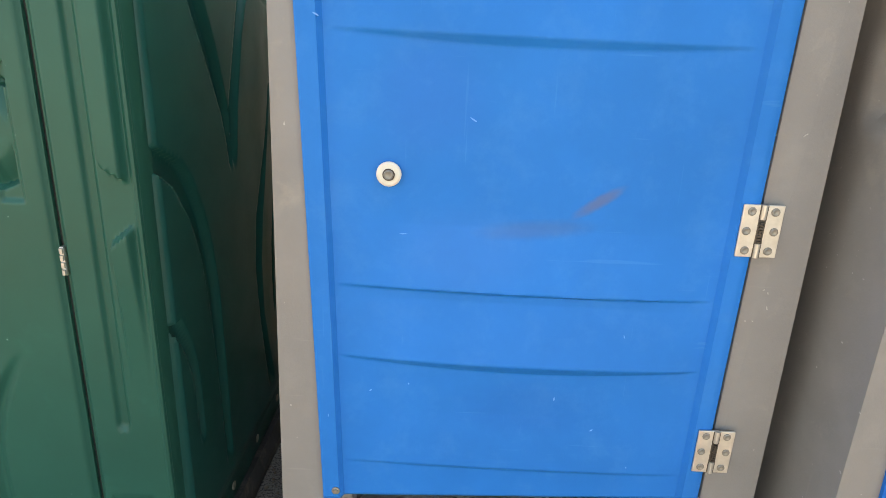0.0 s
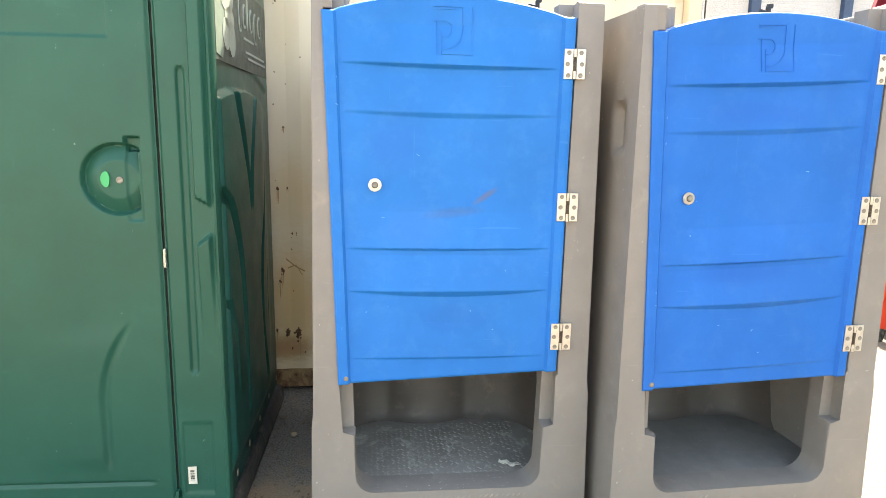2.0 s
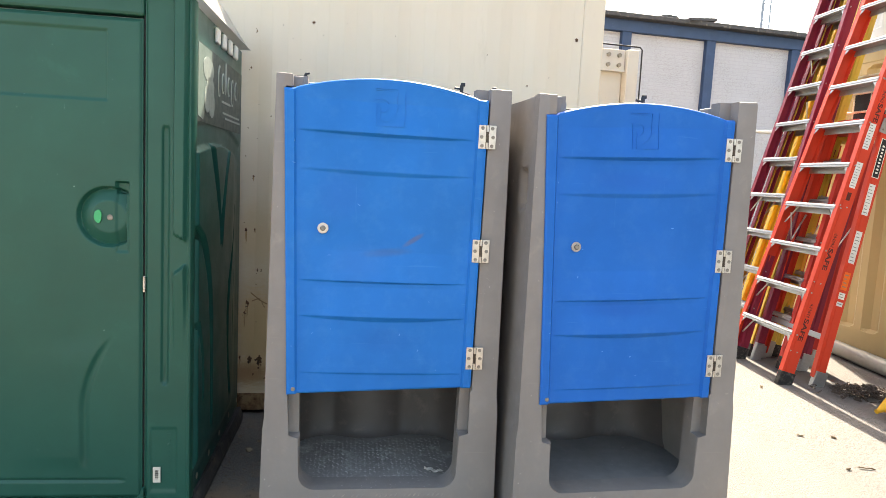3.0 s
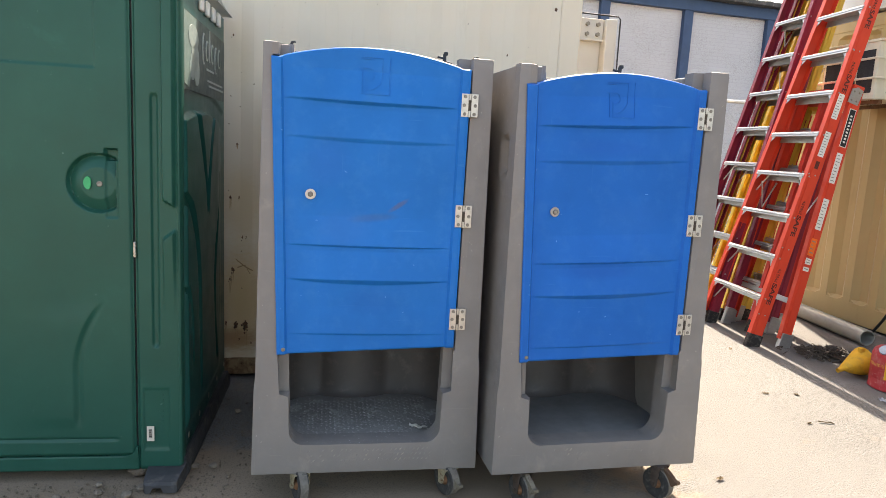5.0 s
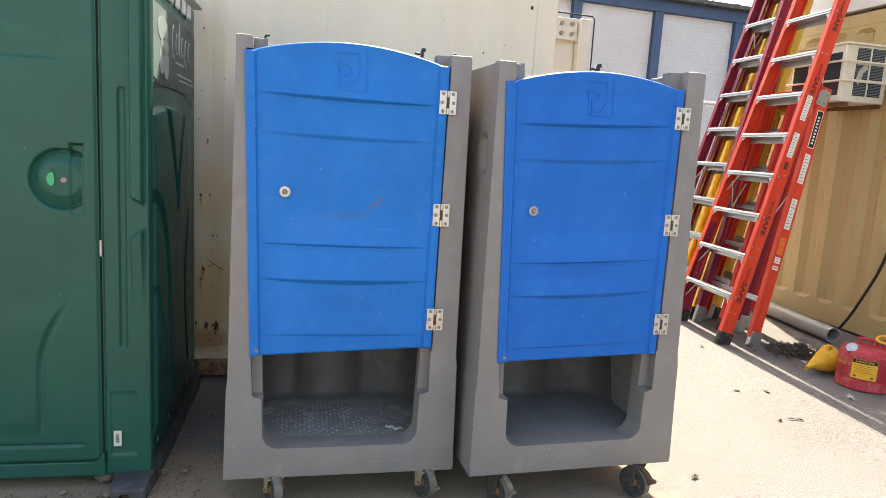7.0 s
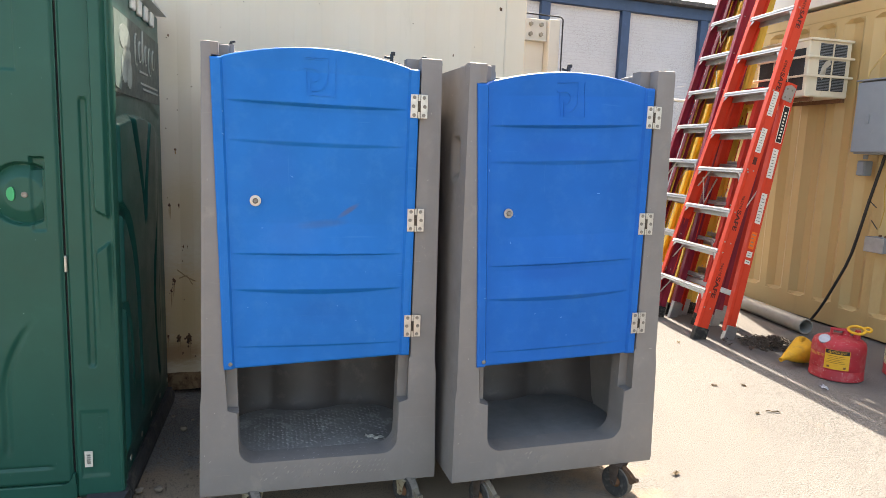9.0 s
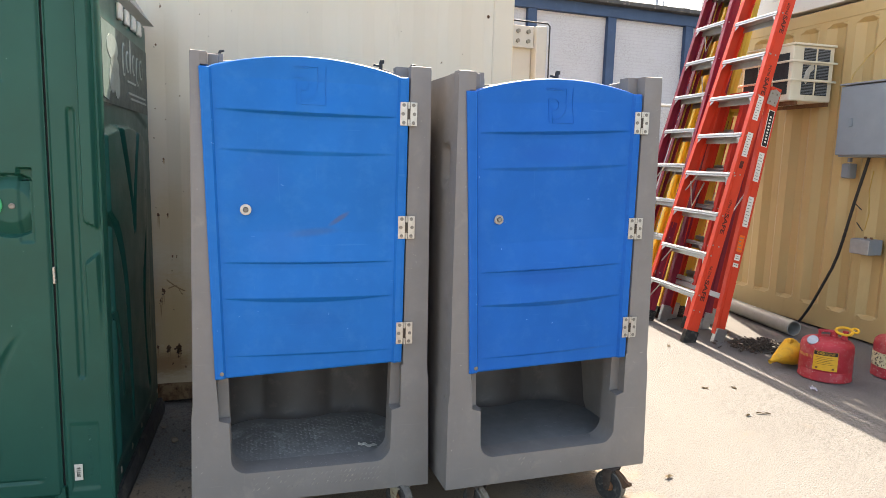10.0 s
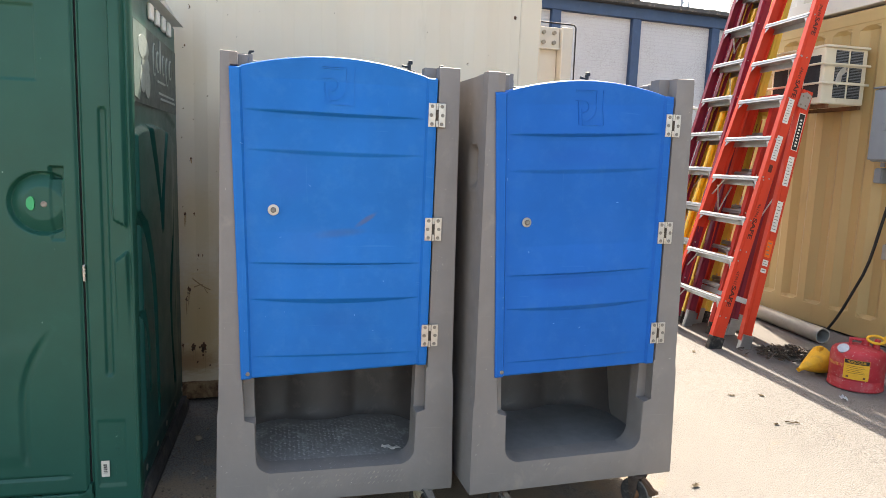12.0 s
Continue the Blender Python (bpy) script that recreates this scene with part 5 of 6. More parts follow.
    plate("sign_shape", [(0.08, 1.48), (0.16, 1.47), (0.26, 1.60), (0.30, 1.735), (0.08, 1.735)], SIGN_PALE, "pale picture field", 0.002)
    for px, pz, rx, rz in ((0.24, 1.66, 0.09, 0.045), (0.27, 1.60, 0.07, 0.035), (0.22, 1.55, 0.05, 0.05), (0.30, 1.54, 0.05, 0.055)):
        plate("sign_petal", [(px + rx * math.cos(a), pz + rz * math.sin(a)) for a in [i * math.pi / 9 for i in range(18)]], SIGN_FADED, "", 0.0035)
    # the wordmark, as plain rounded strokes
    for s, w, lo, hi in (((0.42, 0.05, 1.585, 1.675), (0.495, 0.05, 1.60, 1.66), (0.565, 0.02, 1.60, 1.695), (0.62, 0.05, 1.60, 1.66),
                                        (0.70, 0.055, 1.575, 1.66), (0.785, 0.055, 1.60, 1.66))):
        lo, hi = 1.645 + (lo - 1.63) * 1.4, 1.645 + (hi - 1.63) * 1.4
        ring = lambda q: [(s + w / 2 + (w / 2 - q) * math.cos(a), (lo + hi) / 2 + ((hi - lo) / 2 - q) * math.sin(a)) for a in [i * math.pi / 9 for i in range(18)]]
        plate("wordmark_shape", ring(0.0), SIGN_TEXT, "", 0.0035)
        if w > 0.03:
            plate("wordmark_hole", ring(0.008), SIGN_GREEN, "", 0.0045)
    for z, a, b in ((1.565, 0.50, 0.68), (1.520, 0.52, 0.90), (1.500, 0.56, 0.92)):
        plate("small_print_bar", [(a, z), (b, z), (b, z + 0.008), (a, z + 0.008)], SIGN_TEXT, "", 0.0035)
    # stock label on the post
    lab = part("stock_label", box((-0.013, -0.0015, -0.029), (0.013, 0.001, 0.029)), LOCK_WHITE, g, "white stock label with a bar code", at=pose(-0.1, -0.001, 0.185))
    for k in range(9):
        z = -0.016 + k * 0.004
        part("label_bar", box((-0.006, -0.0022, z), (0.006, 0, z + 0.0016 + 0.001 * (k % 2))), INK, lab)
    for k in range(9):
        z = 0.16 + k * 0.021
        part("raised_letter_bar", box((-0.066, 0.0030, z), (-0.054, 0.006, z + 0.011), 0.0008), GREEN, g)


SIGN_GREEN = surface("sign_green", srgb(42, 60, 57), 0.45, vary=0.06, scale=8)
SIGN_FADED = surface("sign_faded_white", srgb(132, 144, 138), 0.5, vary=0.12, scale=30)
SIGN_TEXT = surface("sign_lettering", srgb(156, 164, 160), 0.5, vary=0.1, scale=30)
SIGN_PALE = surface("sign_pale", srgb(104, 122, 114), 0.45, vary=0.12, scale=10)
green_toilet()


# ---- ladders ----
def ladder(m, width0, width1, length, front, label, rear=True, spread=0.29, rear_mat=None, depth=0.075, first=0.305, rear_top=None, bars=1):
    """A closed step ladder: two channel rails, flat ribbed treads, a rear frame. Local: x across, z along the rails, y towards its back."""
    L = thing("step_ladder", m, label, "ladder", "ladders leaning on the container")
    half = lambda z: (width0 + (width1 - width0) * z / length) / 2

    def rail(s, y0, mat, tag, z0=0.06, z1=length, dw=0.0, d=depth, yt=0.0):
        bm = bmesh.new()
        def corner(z, ox, oy):
            return Vector((s * (half(z) + dw) + s * ox, y0 + yt * (z / rear_top if rear_top else z / length) + oy, z))
        web = [(0.0, 0.0), (0.042, 0.0), (0.042, 0.006), (0.006, 0.006), (0.006, d - 0.006), (0.042, d - 0.006), (0.042, d), (0.0, d),
               (0.0, 0.025), (0.004, 0.024), (0.004, 0.018), (0.0, 0.017)]
        web = [(0.030 - a, b) for a, b in web]
        lo = [bm.verts.new(corner(z0, a, b)) for a, b in web]
        hi = [bm.verts.new(corner(z1, a, b)) for a, b in web]
        for i in range(len(web)):
            j = (i + 1) % len(web)
            bm.faces.new((lo[i], lo[j], hi[j], hi[i]))
        bm.faces.new(lo[::-1])
        bm.faces.new(hi)
        return part(tag, bm, mat, L)

    for s in (-1, 1):
        rail(s, 0.0, front, "front_rail")
        bm = bmesh.new()
        x = s * (half(0) + 0.015)
        add_box(bm, (x - 0.022, -0.006, 0.0), (x + 0.022, depth + 0.006, 0.10), 0.004)
        part("foot", bm, RUBBER, L, "black rubber foot")
    n = int((length - 0.2) / 0.305)
    for k in range(n):
        z = first + k * 0.305
        w = half(z)
        bm = bmesh.new()
        # ribbed tread with turned-down lips, one profile drawn across
        prof = [(-0.003, -0.030), (-0.007, -0.029), (-0.007, -0.021), (-0.002, -0.019), (-0.002, -0.015), (-0.007, -0.013), (-0.007, -0.006), (-0.003, -0.004), (-0.003, -0.001)]
        for r in range(4):
            y = -0.002 + r * 0.018
            prof += [(y + 0.001, 0.004), (y + 0.009, 0.004), (y + 0.011, -0.003), (y + 0.017, -0.003)]
        prof += [(depth - 0.008, 0.002), (depth - 0.008, -0.052), (depth - 0.011, -0.052), (depth - 0.011, -0.008), (0.001, -0.008), (0.001, -0.030)]
        va = [bm.verts.new((-w, y, zz)) for y, zz in prof]
        vb = [bm.verts.new((w, y, zz)) for y, zz in prof]
        bm.faces.new(va)
        bm.faces.new(vb[::-1])
        for i in range(len(prof)):
            j = (i + 1) % len(prof)
            bm.faces.new((va[i], vb[i], vb[j], va[j]))
        step = part("step", bm, ALU, L, at=pose(0, 0.0, z))
        for s in (-1, 1):
            bm = bmesh.new()
            add_prism(bm, [(s * (w - 0.002), -0.031), (s * (w - 0.05), -0.031), (s * (w - 0.002), -0.075)], 0.002, 0.005)
            part("step_bracket", bm, ALU, step)
            bm = bmesh.new()
            add_cyl(bm, (s * w, 0.02, -0.014), (s * (w + 0.034), 0.02, -0.014), 0.006, n=8)
            part("rivet", bm, ALU, step)
        if k in (0, 1, 3):
            for s in (-1, 1):
                bm = bmesh.new()
                add_tube(bm, [(s * (w - 0.12), 0.04, z - 0.008), (s * (w - 0.005), 0.04, z - 0.15)], 0.006, 6)
                part("step_brace", bm, ALU, L)
    if rear:
        rm = rear_mat or front
        rt = rear_top or length - 0.1
        for s in (-1, 1):
            rail(s, spread, rm, "rear_rail", 0.12, rt, 0.012, depth - 0.015, -spread + depth + 0.012)
            x = s * (half(0) + 0.027)
            part("rear_foot", box((x - 0.020, spread - 0.004, 0.0), (x + 0.020, spread + depth - 0.009, 0.17), 0.004), ALU, L, "metal foot bracket")
        for k in range(bars):
            z = 0.40 + k * 0.61
            y = spread + (depth + 0.012 - spread) * z / rt
            w = half(z)
            part("rear_bar", box((-w, y + 0.01, z - 0.02), (w, y + 0.04, z + 0.02), 0.004), ALU, L)
        for s in (-1, 1):
            bm = bmesh.new()
            z = rt * 0.62
            add_tube(bm, [(s * (half(z) - 0.01), 0.06, z), (s * (half(z) - 0.02), 0.13, z - 0.20), (s * half(z), 0.19, z + 0.02)], 0.007, 6)
            part("spreader", bm, STEEL, L)
    part("top_cap", box((-half(length) - 0.03, -0.03, length + 0.003), (half(length) + 0.03, 0.16, length + 0.05), 0.012), front, L)
    return L, half


def lean_pose(foot, across_deg, lean):
    """Stand at foot, x across the ladder along across_deg, leaning back by lean degrees."""
    return Matrix.Translation(foot) @ pose(0, 0, 0, 0, 0, across_deg) @ pose(0, 0, 0, -lean, 0, 0)


ACROSS = -98.4
w_dir = Vector((0.146, 0.989, 0))
orange, o_half = ladder(lean_pose(Vector((3.562, 0.66, 0)), ACROSS, 14.6), 0.67, 0.33, 4.55, ORANGE,
                        "orange fibreglass step ladder folded and leaning on the tan container", rear=True, spread=0.235, rear_top=1.98, first=0.380, depth=0.095)


def ladder_label(z0, z1, x0, x1, mat, y, face="side", s=1, name="label", label="", bars=0, inkm=None, dw=0.0, slope=0.0):
    """A sticker on the outer face of a rail (the side of the ladder), bars standing for its print."""
    bm = bmesh.new()
    def P(z, yy, lift):
        return Vector((s * (o_half(z) + dw + 0.030 + lift), yy + slope * z, z))
    a = [bm.verts.new(P(z, yy, 0.0022)) for z, yy in ((z0, x0), (z0, x1), (z1, x1), (z1, x0))]
    b = [bm.verts.new(P(z, yy, -0.001)) for z, yy in ((z0, x0), (z0, x1), (z1, x1), (z1, x0))]
    bm.faces.new(a)
    bm.faces.new(b[::-1])
    for i in range(4):
        bm.faces.new((a[i], b[i], b[(i + 1) % 4], a[(i + 1) % 4]))
    ob = part(name, bm, mat, orange, label)
    for k in range(bars):
        zz = z0 + (k + 0.7) * (z1 - z0) / (bars + 0.6)
        bm = bmesh.new()
        t = (z1 - z0) / bars * 0.22
        ins = (x1 - x0) * (0.2 + 0.14 * (k % 3))
        vs = [bm.verts.new(P(z, yy, 0.0030)) for z, yy in ((zz, x0 + (x1 - x0) * 0.12), (zz, x1 - ins), (zz + t, x1 - ins), (zz + t, x0 + (x1 - x0) * 0.12))]
        bm.faces.new(vs)
        part("print_bar", bm, inkm or INK, ob)
    return ob


def rail_print(z0, z1):
    """Lettering down the front rail: one small unreadable word as bars, then SAFE in large letters."""
    mid = z0 + (z1 - z0) * 0.60
    n = int((z1 - mid) / 0.017)
    for k in range(n):
        za = mid + 0.010 + k * 0.017
        ladder_label(za, za + 0.004, 0.040, 0.062, INK_BROWN, 0, name="print_bar")
        ladder_label(za + 0.008, za + 0.011, 0.040 + 0.006 * (k % 2), 0.058, INK_BROWN, 0, name="print_bar")
    fc = bpy.data.curves.new("rail_word", "FONT")
    fc.body, fc.size, fc.align_x, fc.align_y, fc.offset = "SAFE", 0.046, "LEFT", "CENTER", 0.0016
    tmp = bpy.data.objects.new("rail_text", fc)
    scene.collection.objects.link(tmp)
    me = bpy.data.meshes.new_from_object(tmp.evaluated_get(bpy.context.evaluated_depsgraph_get()))
    bpy.data.objects.remove(tmp)
    long = max(v.co.x for v in me.vertices)
    for v in me.vertices:
        z = mid - v.co.x * (mid - z0) / long
        v.co = (o_half(z) + 0.0318, 0.050 + v.co.y, z)
    me.materials.clear()
    me.materials.append(INK_BROWN)
    ob = new("rail_letters", me)
    ob.parent = orange
    tagged(ob, "SAFE in dark letters")


for z0, z1 in ((0.33, 0.60), (0.845, 1.105), (1.90, 2.12), (2.36, 2.58), (2.80, 3.02)):
    rail_print(z0, z1)
ladder_label(1.345, 1.40, 0.034, 0.062, INK_BROWN, 0, name="print_bar")
for z0, z1 in ((1.71, 1.89), (1.435, 1.615)):
    ladder_label(z0, z1, 0.026, 0.070, LABEL_WHITE, 0, label="white sticker with small print", bars=9, inkm=INK_GREY)
# rear rail stickers
RS = (0.107 - 0.235) / 1.98
for z0, z1, mat, bars, lab in ((1.285, 1.50, LABEL_WHITE, 9, "white warning sticker"), (0.945, 1.17, LABEL_WHITE, 9, "white warning sticker"),
                               (0.755, 0.88, LABEL_ORANGE, 4, "orange warning sticker"), (0.69, 0.735, LABEL_WHITE, 2, "small white sticker"),
                               (0.64, 0.67, LABEL_WHITE, 1, "small white sticker")):
    ladder_label(z0, z1, 0.235 + 0.018, 0.235 + 0.062, mat, 0, label=lab, bars=bars, inkm=INK_GREY, dw=0.012, slope=RS)
ladder_label(1.545, 1.815, 0.235 + 0.016, 0.235 + 0.066, LABEL_WHITE, 0, name="maker_badge", label="black badge with white edge", dw=0.0115, slope=RS)
ladder_label(1.55, 1.81, 0.235 + 0.020, 0.235 + 0.062, INK, 0, name="badge_field", dw=0.012, slope=RS)
for k in range(9):
    za = 1.575 + k * 0.023
    ladder_label(za, za + 0.012, 0.235 + 0.033, 0.235 + 0.049, LABEL_WHITE, 0, name="badge_bar", dw=0.0128, slope=RS)
bm = bmesh.new()
add_prism(bm, [(-0.04, -0.05), (0.04, -0.055), (0.045, 0.05), (0.0, 0.065), (-0.04, 0.045)], -0.003, 0.003)
hinge = part("hinge_plate", bm, ALU, orange, "grey metal hinge plate", at=pose(o_half(1.90) + 0.047, 0.135, 1.90, 0, 0, 90))
for hx, hz in ((-0.02, -0.03), (0.02, -0.03), (-0.02, 0.03), (0.02, 0.03)):
    part("bolt", screw_mesh(0.006), SCREW, hinge, at=pose(hx, -0.003, hz))
for z in (0.25, 0.75, 1.30, 2.20):
    for dy in (0.012, 0.062):
        part("rail_rivet", screw_mesh(0.005), ALU, orange, at=pose(o_half(z) + 0.0305, dy, z, 0, 0, 90))

ladder(lean_pose(Vector((3.70, 1.27, 0)), ACROSS, 13.7), 0.60, 0.27, 4.3, MAROON,
       "dark maroon fibreglass step ladder leaning among others", spread=0.13, rear_mat=MAROON, first=0.432, bars=0)
ladder(lean_pose(Vector((3.86, 1.30, 0)), ACROSS, 13.4), 0.52, 0.30, 3.6, YELLOW,
       "yellow fibreglass step ladder behind the maroon one", spread=0.12, first=0.40, bars=0)
ladder(lean_pose(Vector((3.96, 0.76, 0)) + w_dir * 0.24, ACROSS, 12.4), 0.44, 0.32, 1.90, RED,
       "red fibreglass step ladder behind the orange one", spread=0.17, rear_mat=RED, first=0.42)
ladder(lean_pose(Vector((3.80, 0.66, 0)) + w_dir * 0.24, ACROSS, 13.2), 0.46, 0.32, 1.86, RED,
       "worn red fibreglass step ladder among the others", spread=0.15, rear_mat=MAROON, first=0.40)
ladder(lean_pose(Vector((4.03, 0.98, 0)) + w_dir * 0.22, ACROSS, 11.5), 0.34, 0.27, 1.80, YELLOW,
       "short yellow fibreglass step ladder against the container wall", rear=False, first=0.44, depth=0.05)


DULL_YELLOW = surface("dull_yellow_wire", srgb(176, 140, 58), 0.6, vary=0.15, scale=20)


# ---- fittings on the tan wall ----
# the wall runs along direction (0.0875, 0.996); wall(y) gives its x
def wall_x(y):
    return 4.90 + 0.0875 * y


def on_wall(y, z, off=0.0):
    return pose(wall_x(y) - off, y, z, 0, 0, -95)   # local x runs along the wall, local y into the wall


def air_conditioner():
    a = thing("air_conditioner", on_wall(0.48, 1.83), "old ivory window air conditioner caged by painted bars", "air conditioner")
    w, d, h = 0.56, 0.40, 0.43
    part("case", box((-w, -d, 0.0), (0.0, -0.002, h), 0.012), AC_WHITE, a)
    part("top_flange", box((-w - 0.02, -d - 0.01, h - 0.004), (0.02, 0.0, h + 0.014), 0.003), AC_WHITE, a)
    # grilles on the end (facing along the wall) and on the outer face
    for i in range(2):
        for j in range(3):
            y0 = -d + 0.10 + i * 0.135
            z0 = 0.05 + j * 0.125
            gr = part("grille", box((-0.004, y0, z0), (0.003, y0 + 0.115, z0 + 0.108)), GRILLE, a)
            for k in range(9):
                zz = z0 + 0.008 + k * 0.0115
                part("fin", box((0.0, y0 + 0.002, zz), (0.0065, y0 + 0.113, zz + 0.004)), BOX_GREY, gr)
    for i in range(3):
        x0 = -w + 0.03 + i * 0.17
        part("coil_grille", box((x0, -d - 0.003, 0.05), (x0 + 0.155, -d + 0.004, h - 0.06)), GRILLE, a)
    for z in (0.155, 0.30):
        bm = bmesh.new()
        add_tube(bm, [(-w - 0.03, -0.0, z), (-w - 0.03, -d - 0.03, z), (0.03, -d - 0.03, z), (0.03, -0.0, z)], 0.009, 8)
        part("cage_bar", bm, AC_WHITE, a)
    rng = random.Random(2)
    bm = bmesh.new()
    pts = [(-0.30, 0.16), (-0.27, 0.13), (-0.24, 0.17), (-0.235, 0.22), (-0.20, 0.25), (-0.21, 0.29), (-0.25, 0.27), (-0.28, 0.23)]
    vs = [bm.verts.new((0.0095 + 0.004 * rng.random(), y, z)) for y, z in pts]
    c = bm.verts.new((0.018, -0.255, 0.21))
    for i in range(len(vs)):
        bm.faces.new((vs[i], vs[(i + 1) % len(vs)], c))
    bmesh.ops.solidify(bm, geom=bm.faces[:], thickness=0.002)
    part("torn_filter", bm, LABEL_WHITE, a, "torn white foam hanging from the grille")
    for y in (-d + 0.05, -0.05):
        part("support_angle", box((-w, y, -0.03), (0.0, y + 0.03, 0.0)), RUSTY, a)


air_conditioner()


def electric_box():
    b = thing("electric_box", on_wall(0.16, 1.396), "grey enamelled electrical box on the container wall", "electrical box")
    part("case", box((0.0, -0.20, 0.0), (0.62, -0.004, 0.526), 0.006), BOX_GREY, b)
    part("door", box((-0.006, -0.225, 0.012), (0.626, -0.203, 0.518), 0.008), BOX_GREY, b)
    part("rain_lip", box((-0.012, -0.235, 0.526), (0.632, -0.004, 0.538), 0.003), BOX_GREY, b)
    part("latch", box((0.10, -0.232, 0.22), (0.13, -0.224, 0.28), 0.004), BOX_GREY, b)
    s = thing("junction_box", on_wall(0.225, 1.235), "small grey plastic switch box under the electrical box", "electrical box")
    part("case", box((0.0, -0.08, 0.0), (0.07, -0.002, 0.115), 0.01), BOX_GREY, s)
    part("cover", box((0.005, -0.086, 0.006), (0.065, -0.078, 0.109), 0.004), BOX_GREY, s)
    bm = bmesh.new()
    add_cyl(bm, (0.04, -0.05, 0.125), (0.04, -0.05, 0.158), 0.017, n=12)
    part("conduit", bm, BOX_GREY, s)
    j = thing("junction_box", on_wall(0.02, 0.68), "galvanised junction box with a short conduit", "electrical box")
    part("case", box((0.0, -0.13, 0.0), (0.155, -0.002, 0.115), 0.006), BOX_GREY, j)
    part("cover", box((-0.003, -0.137, 0.003), (0.158, -0.129, 0.112), 0.003), GALV, j)
    for k in range(2):
        part("conduit_stub", box((0.05 + k * 0.05, -0.07, 0.115), (0.066 + k * 0.05, -0.054, 0.13), 0.002), RUSTY, j)


electric_box()

bm = bmesh.new()
cab = [(0.0, 1.395), (0.02, 1.31), (0.036, 1.245), (0.085, 1.05), (0.123, 0.874), (0.148, 0.76), (0.178, 0.641), (0.218, 0.53), (0.268, 0.42), (0.318, 0.31), (0.365, 0.21), (0.405, 0.135), (0.44, 0.08), (0.47, 0.035), (0.50, 0.016), (0.56, 0.014)]
add_tube(bm, [(wall_x(y) - 0.08 - 0.05 * max(0.0, 0.5 - z), y, z) for y, z in cab], 0.011, 8)
solid("power_cable", bm, CABLE, "thick black cable running down the tan wall", "cable", smooth=60)
bm = bmesh.new()
cab = [(-0.14, 2.36), (0.02, 2.26), (0.16, 2.14), (0.27, 2.02), (0.30, 1.90), (0.285, 1.62), (0.24, 1.46)]
add_tube(bm, [(wall_x(y) - 0.025, y, z) for y, z in cab], 0.005, 6)
solid("thin_cable", bm, surface("yellowed_cable", srgb(206, 176, 110), 0.6, vary=0.1), "thin yellowed wire hanging on the tan wall", "cable", smooth=60)
bm = bmesh.new()
cab = [(-0.02, 1.30), (0.0, 1.15), (-0.02, 0.98), (0.0, 0.86)]
add_tube(bm, [(wall_x(y) - 0.04, y, z) for y, z in cab], 0.0035, 6)
solid("thin_cable", bm, DULL_YELLOW, "thin yellow wire under the switch box", "cable", smooth=60)
for yy, zz, ln in ((0.06, 1.03, 0.12), (0.02, 0.875, 0.10)):
    bm = bmesh.new()
    add_tube(bm, [(wall_x(yy) - 0.03, yy + ln * 0.6, zz + 0.03), (wall_x(yy) - 0.12, yy - ln * 0.6, zz - 0.02)], 0.004, 6)
    solid("cable_tie", bm, CABLE, "black cable tie end sticking out from the wall", "cable tie")


# ---- things on the ground by the tan wall ----
def pipe():
    bm = bmesh.new()
    r, n, ln = 0.060, 26, 2.3
    rings = []
    for rr, z in ((r, 0.0), (r, ln), (r - 0.008, ln), (r - 0.008, 0.0)):
        rings.append([bm.verts.new((rr * math.cos(2 * math.pi * i / n), rr * math.sin(2 * math.pi * i / n), z)) for i in range(n)])
    for k in range(4):
        p, q = rings[k], rings[(k + 1) % 4]
        for i in range(n):
            bm.faces.new((p[i], p[(i + 1) % n], q[(i + 1) % n], q[i]))
    solid("plastic_pipe", bm, PVC, "long grey plastic drain pipe lying beside the container", "pipe", pose(4.512, 0.225, r, -90, 0, -11), smooth=40)


pipe()


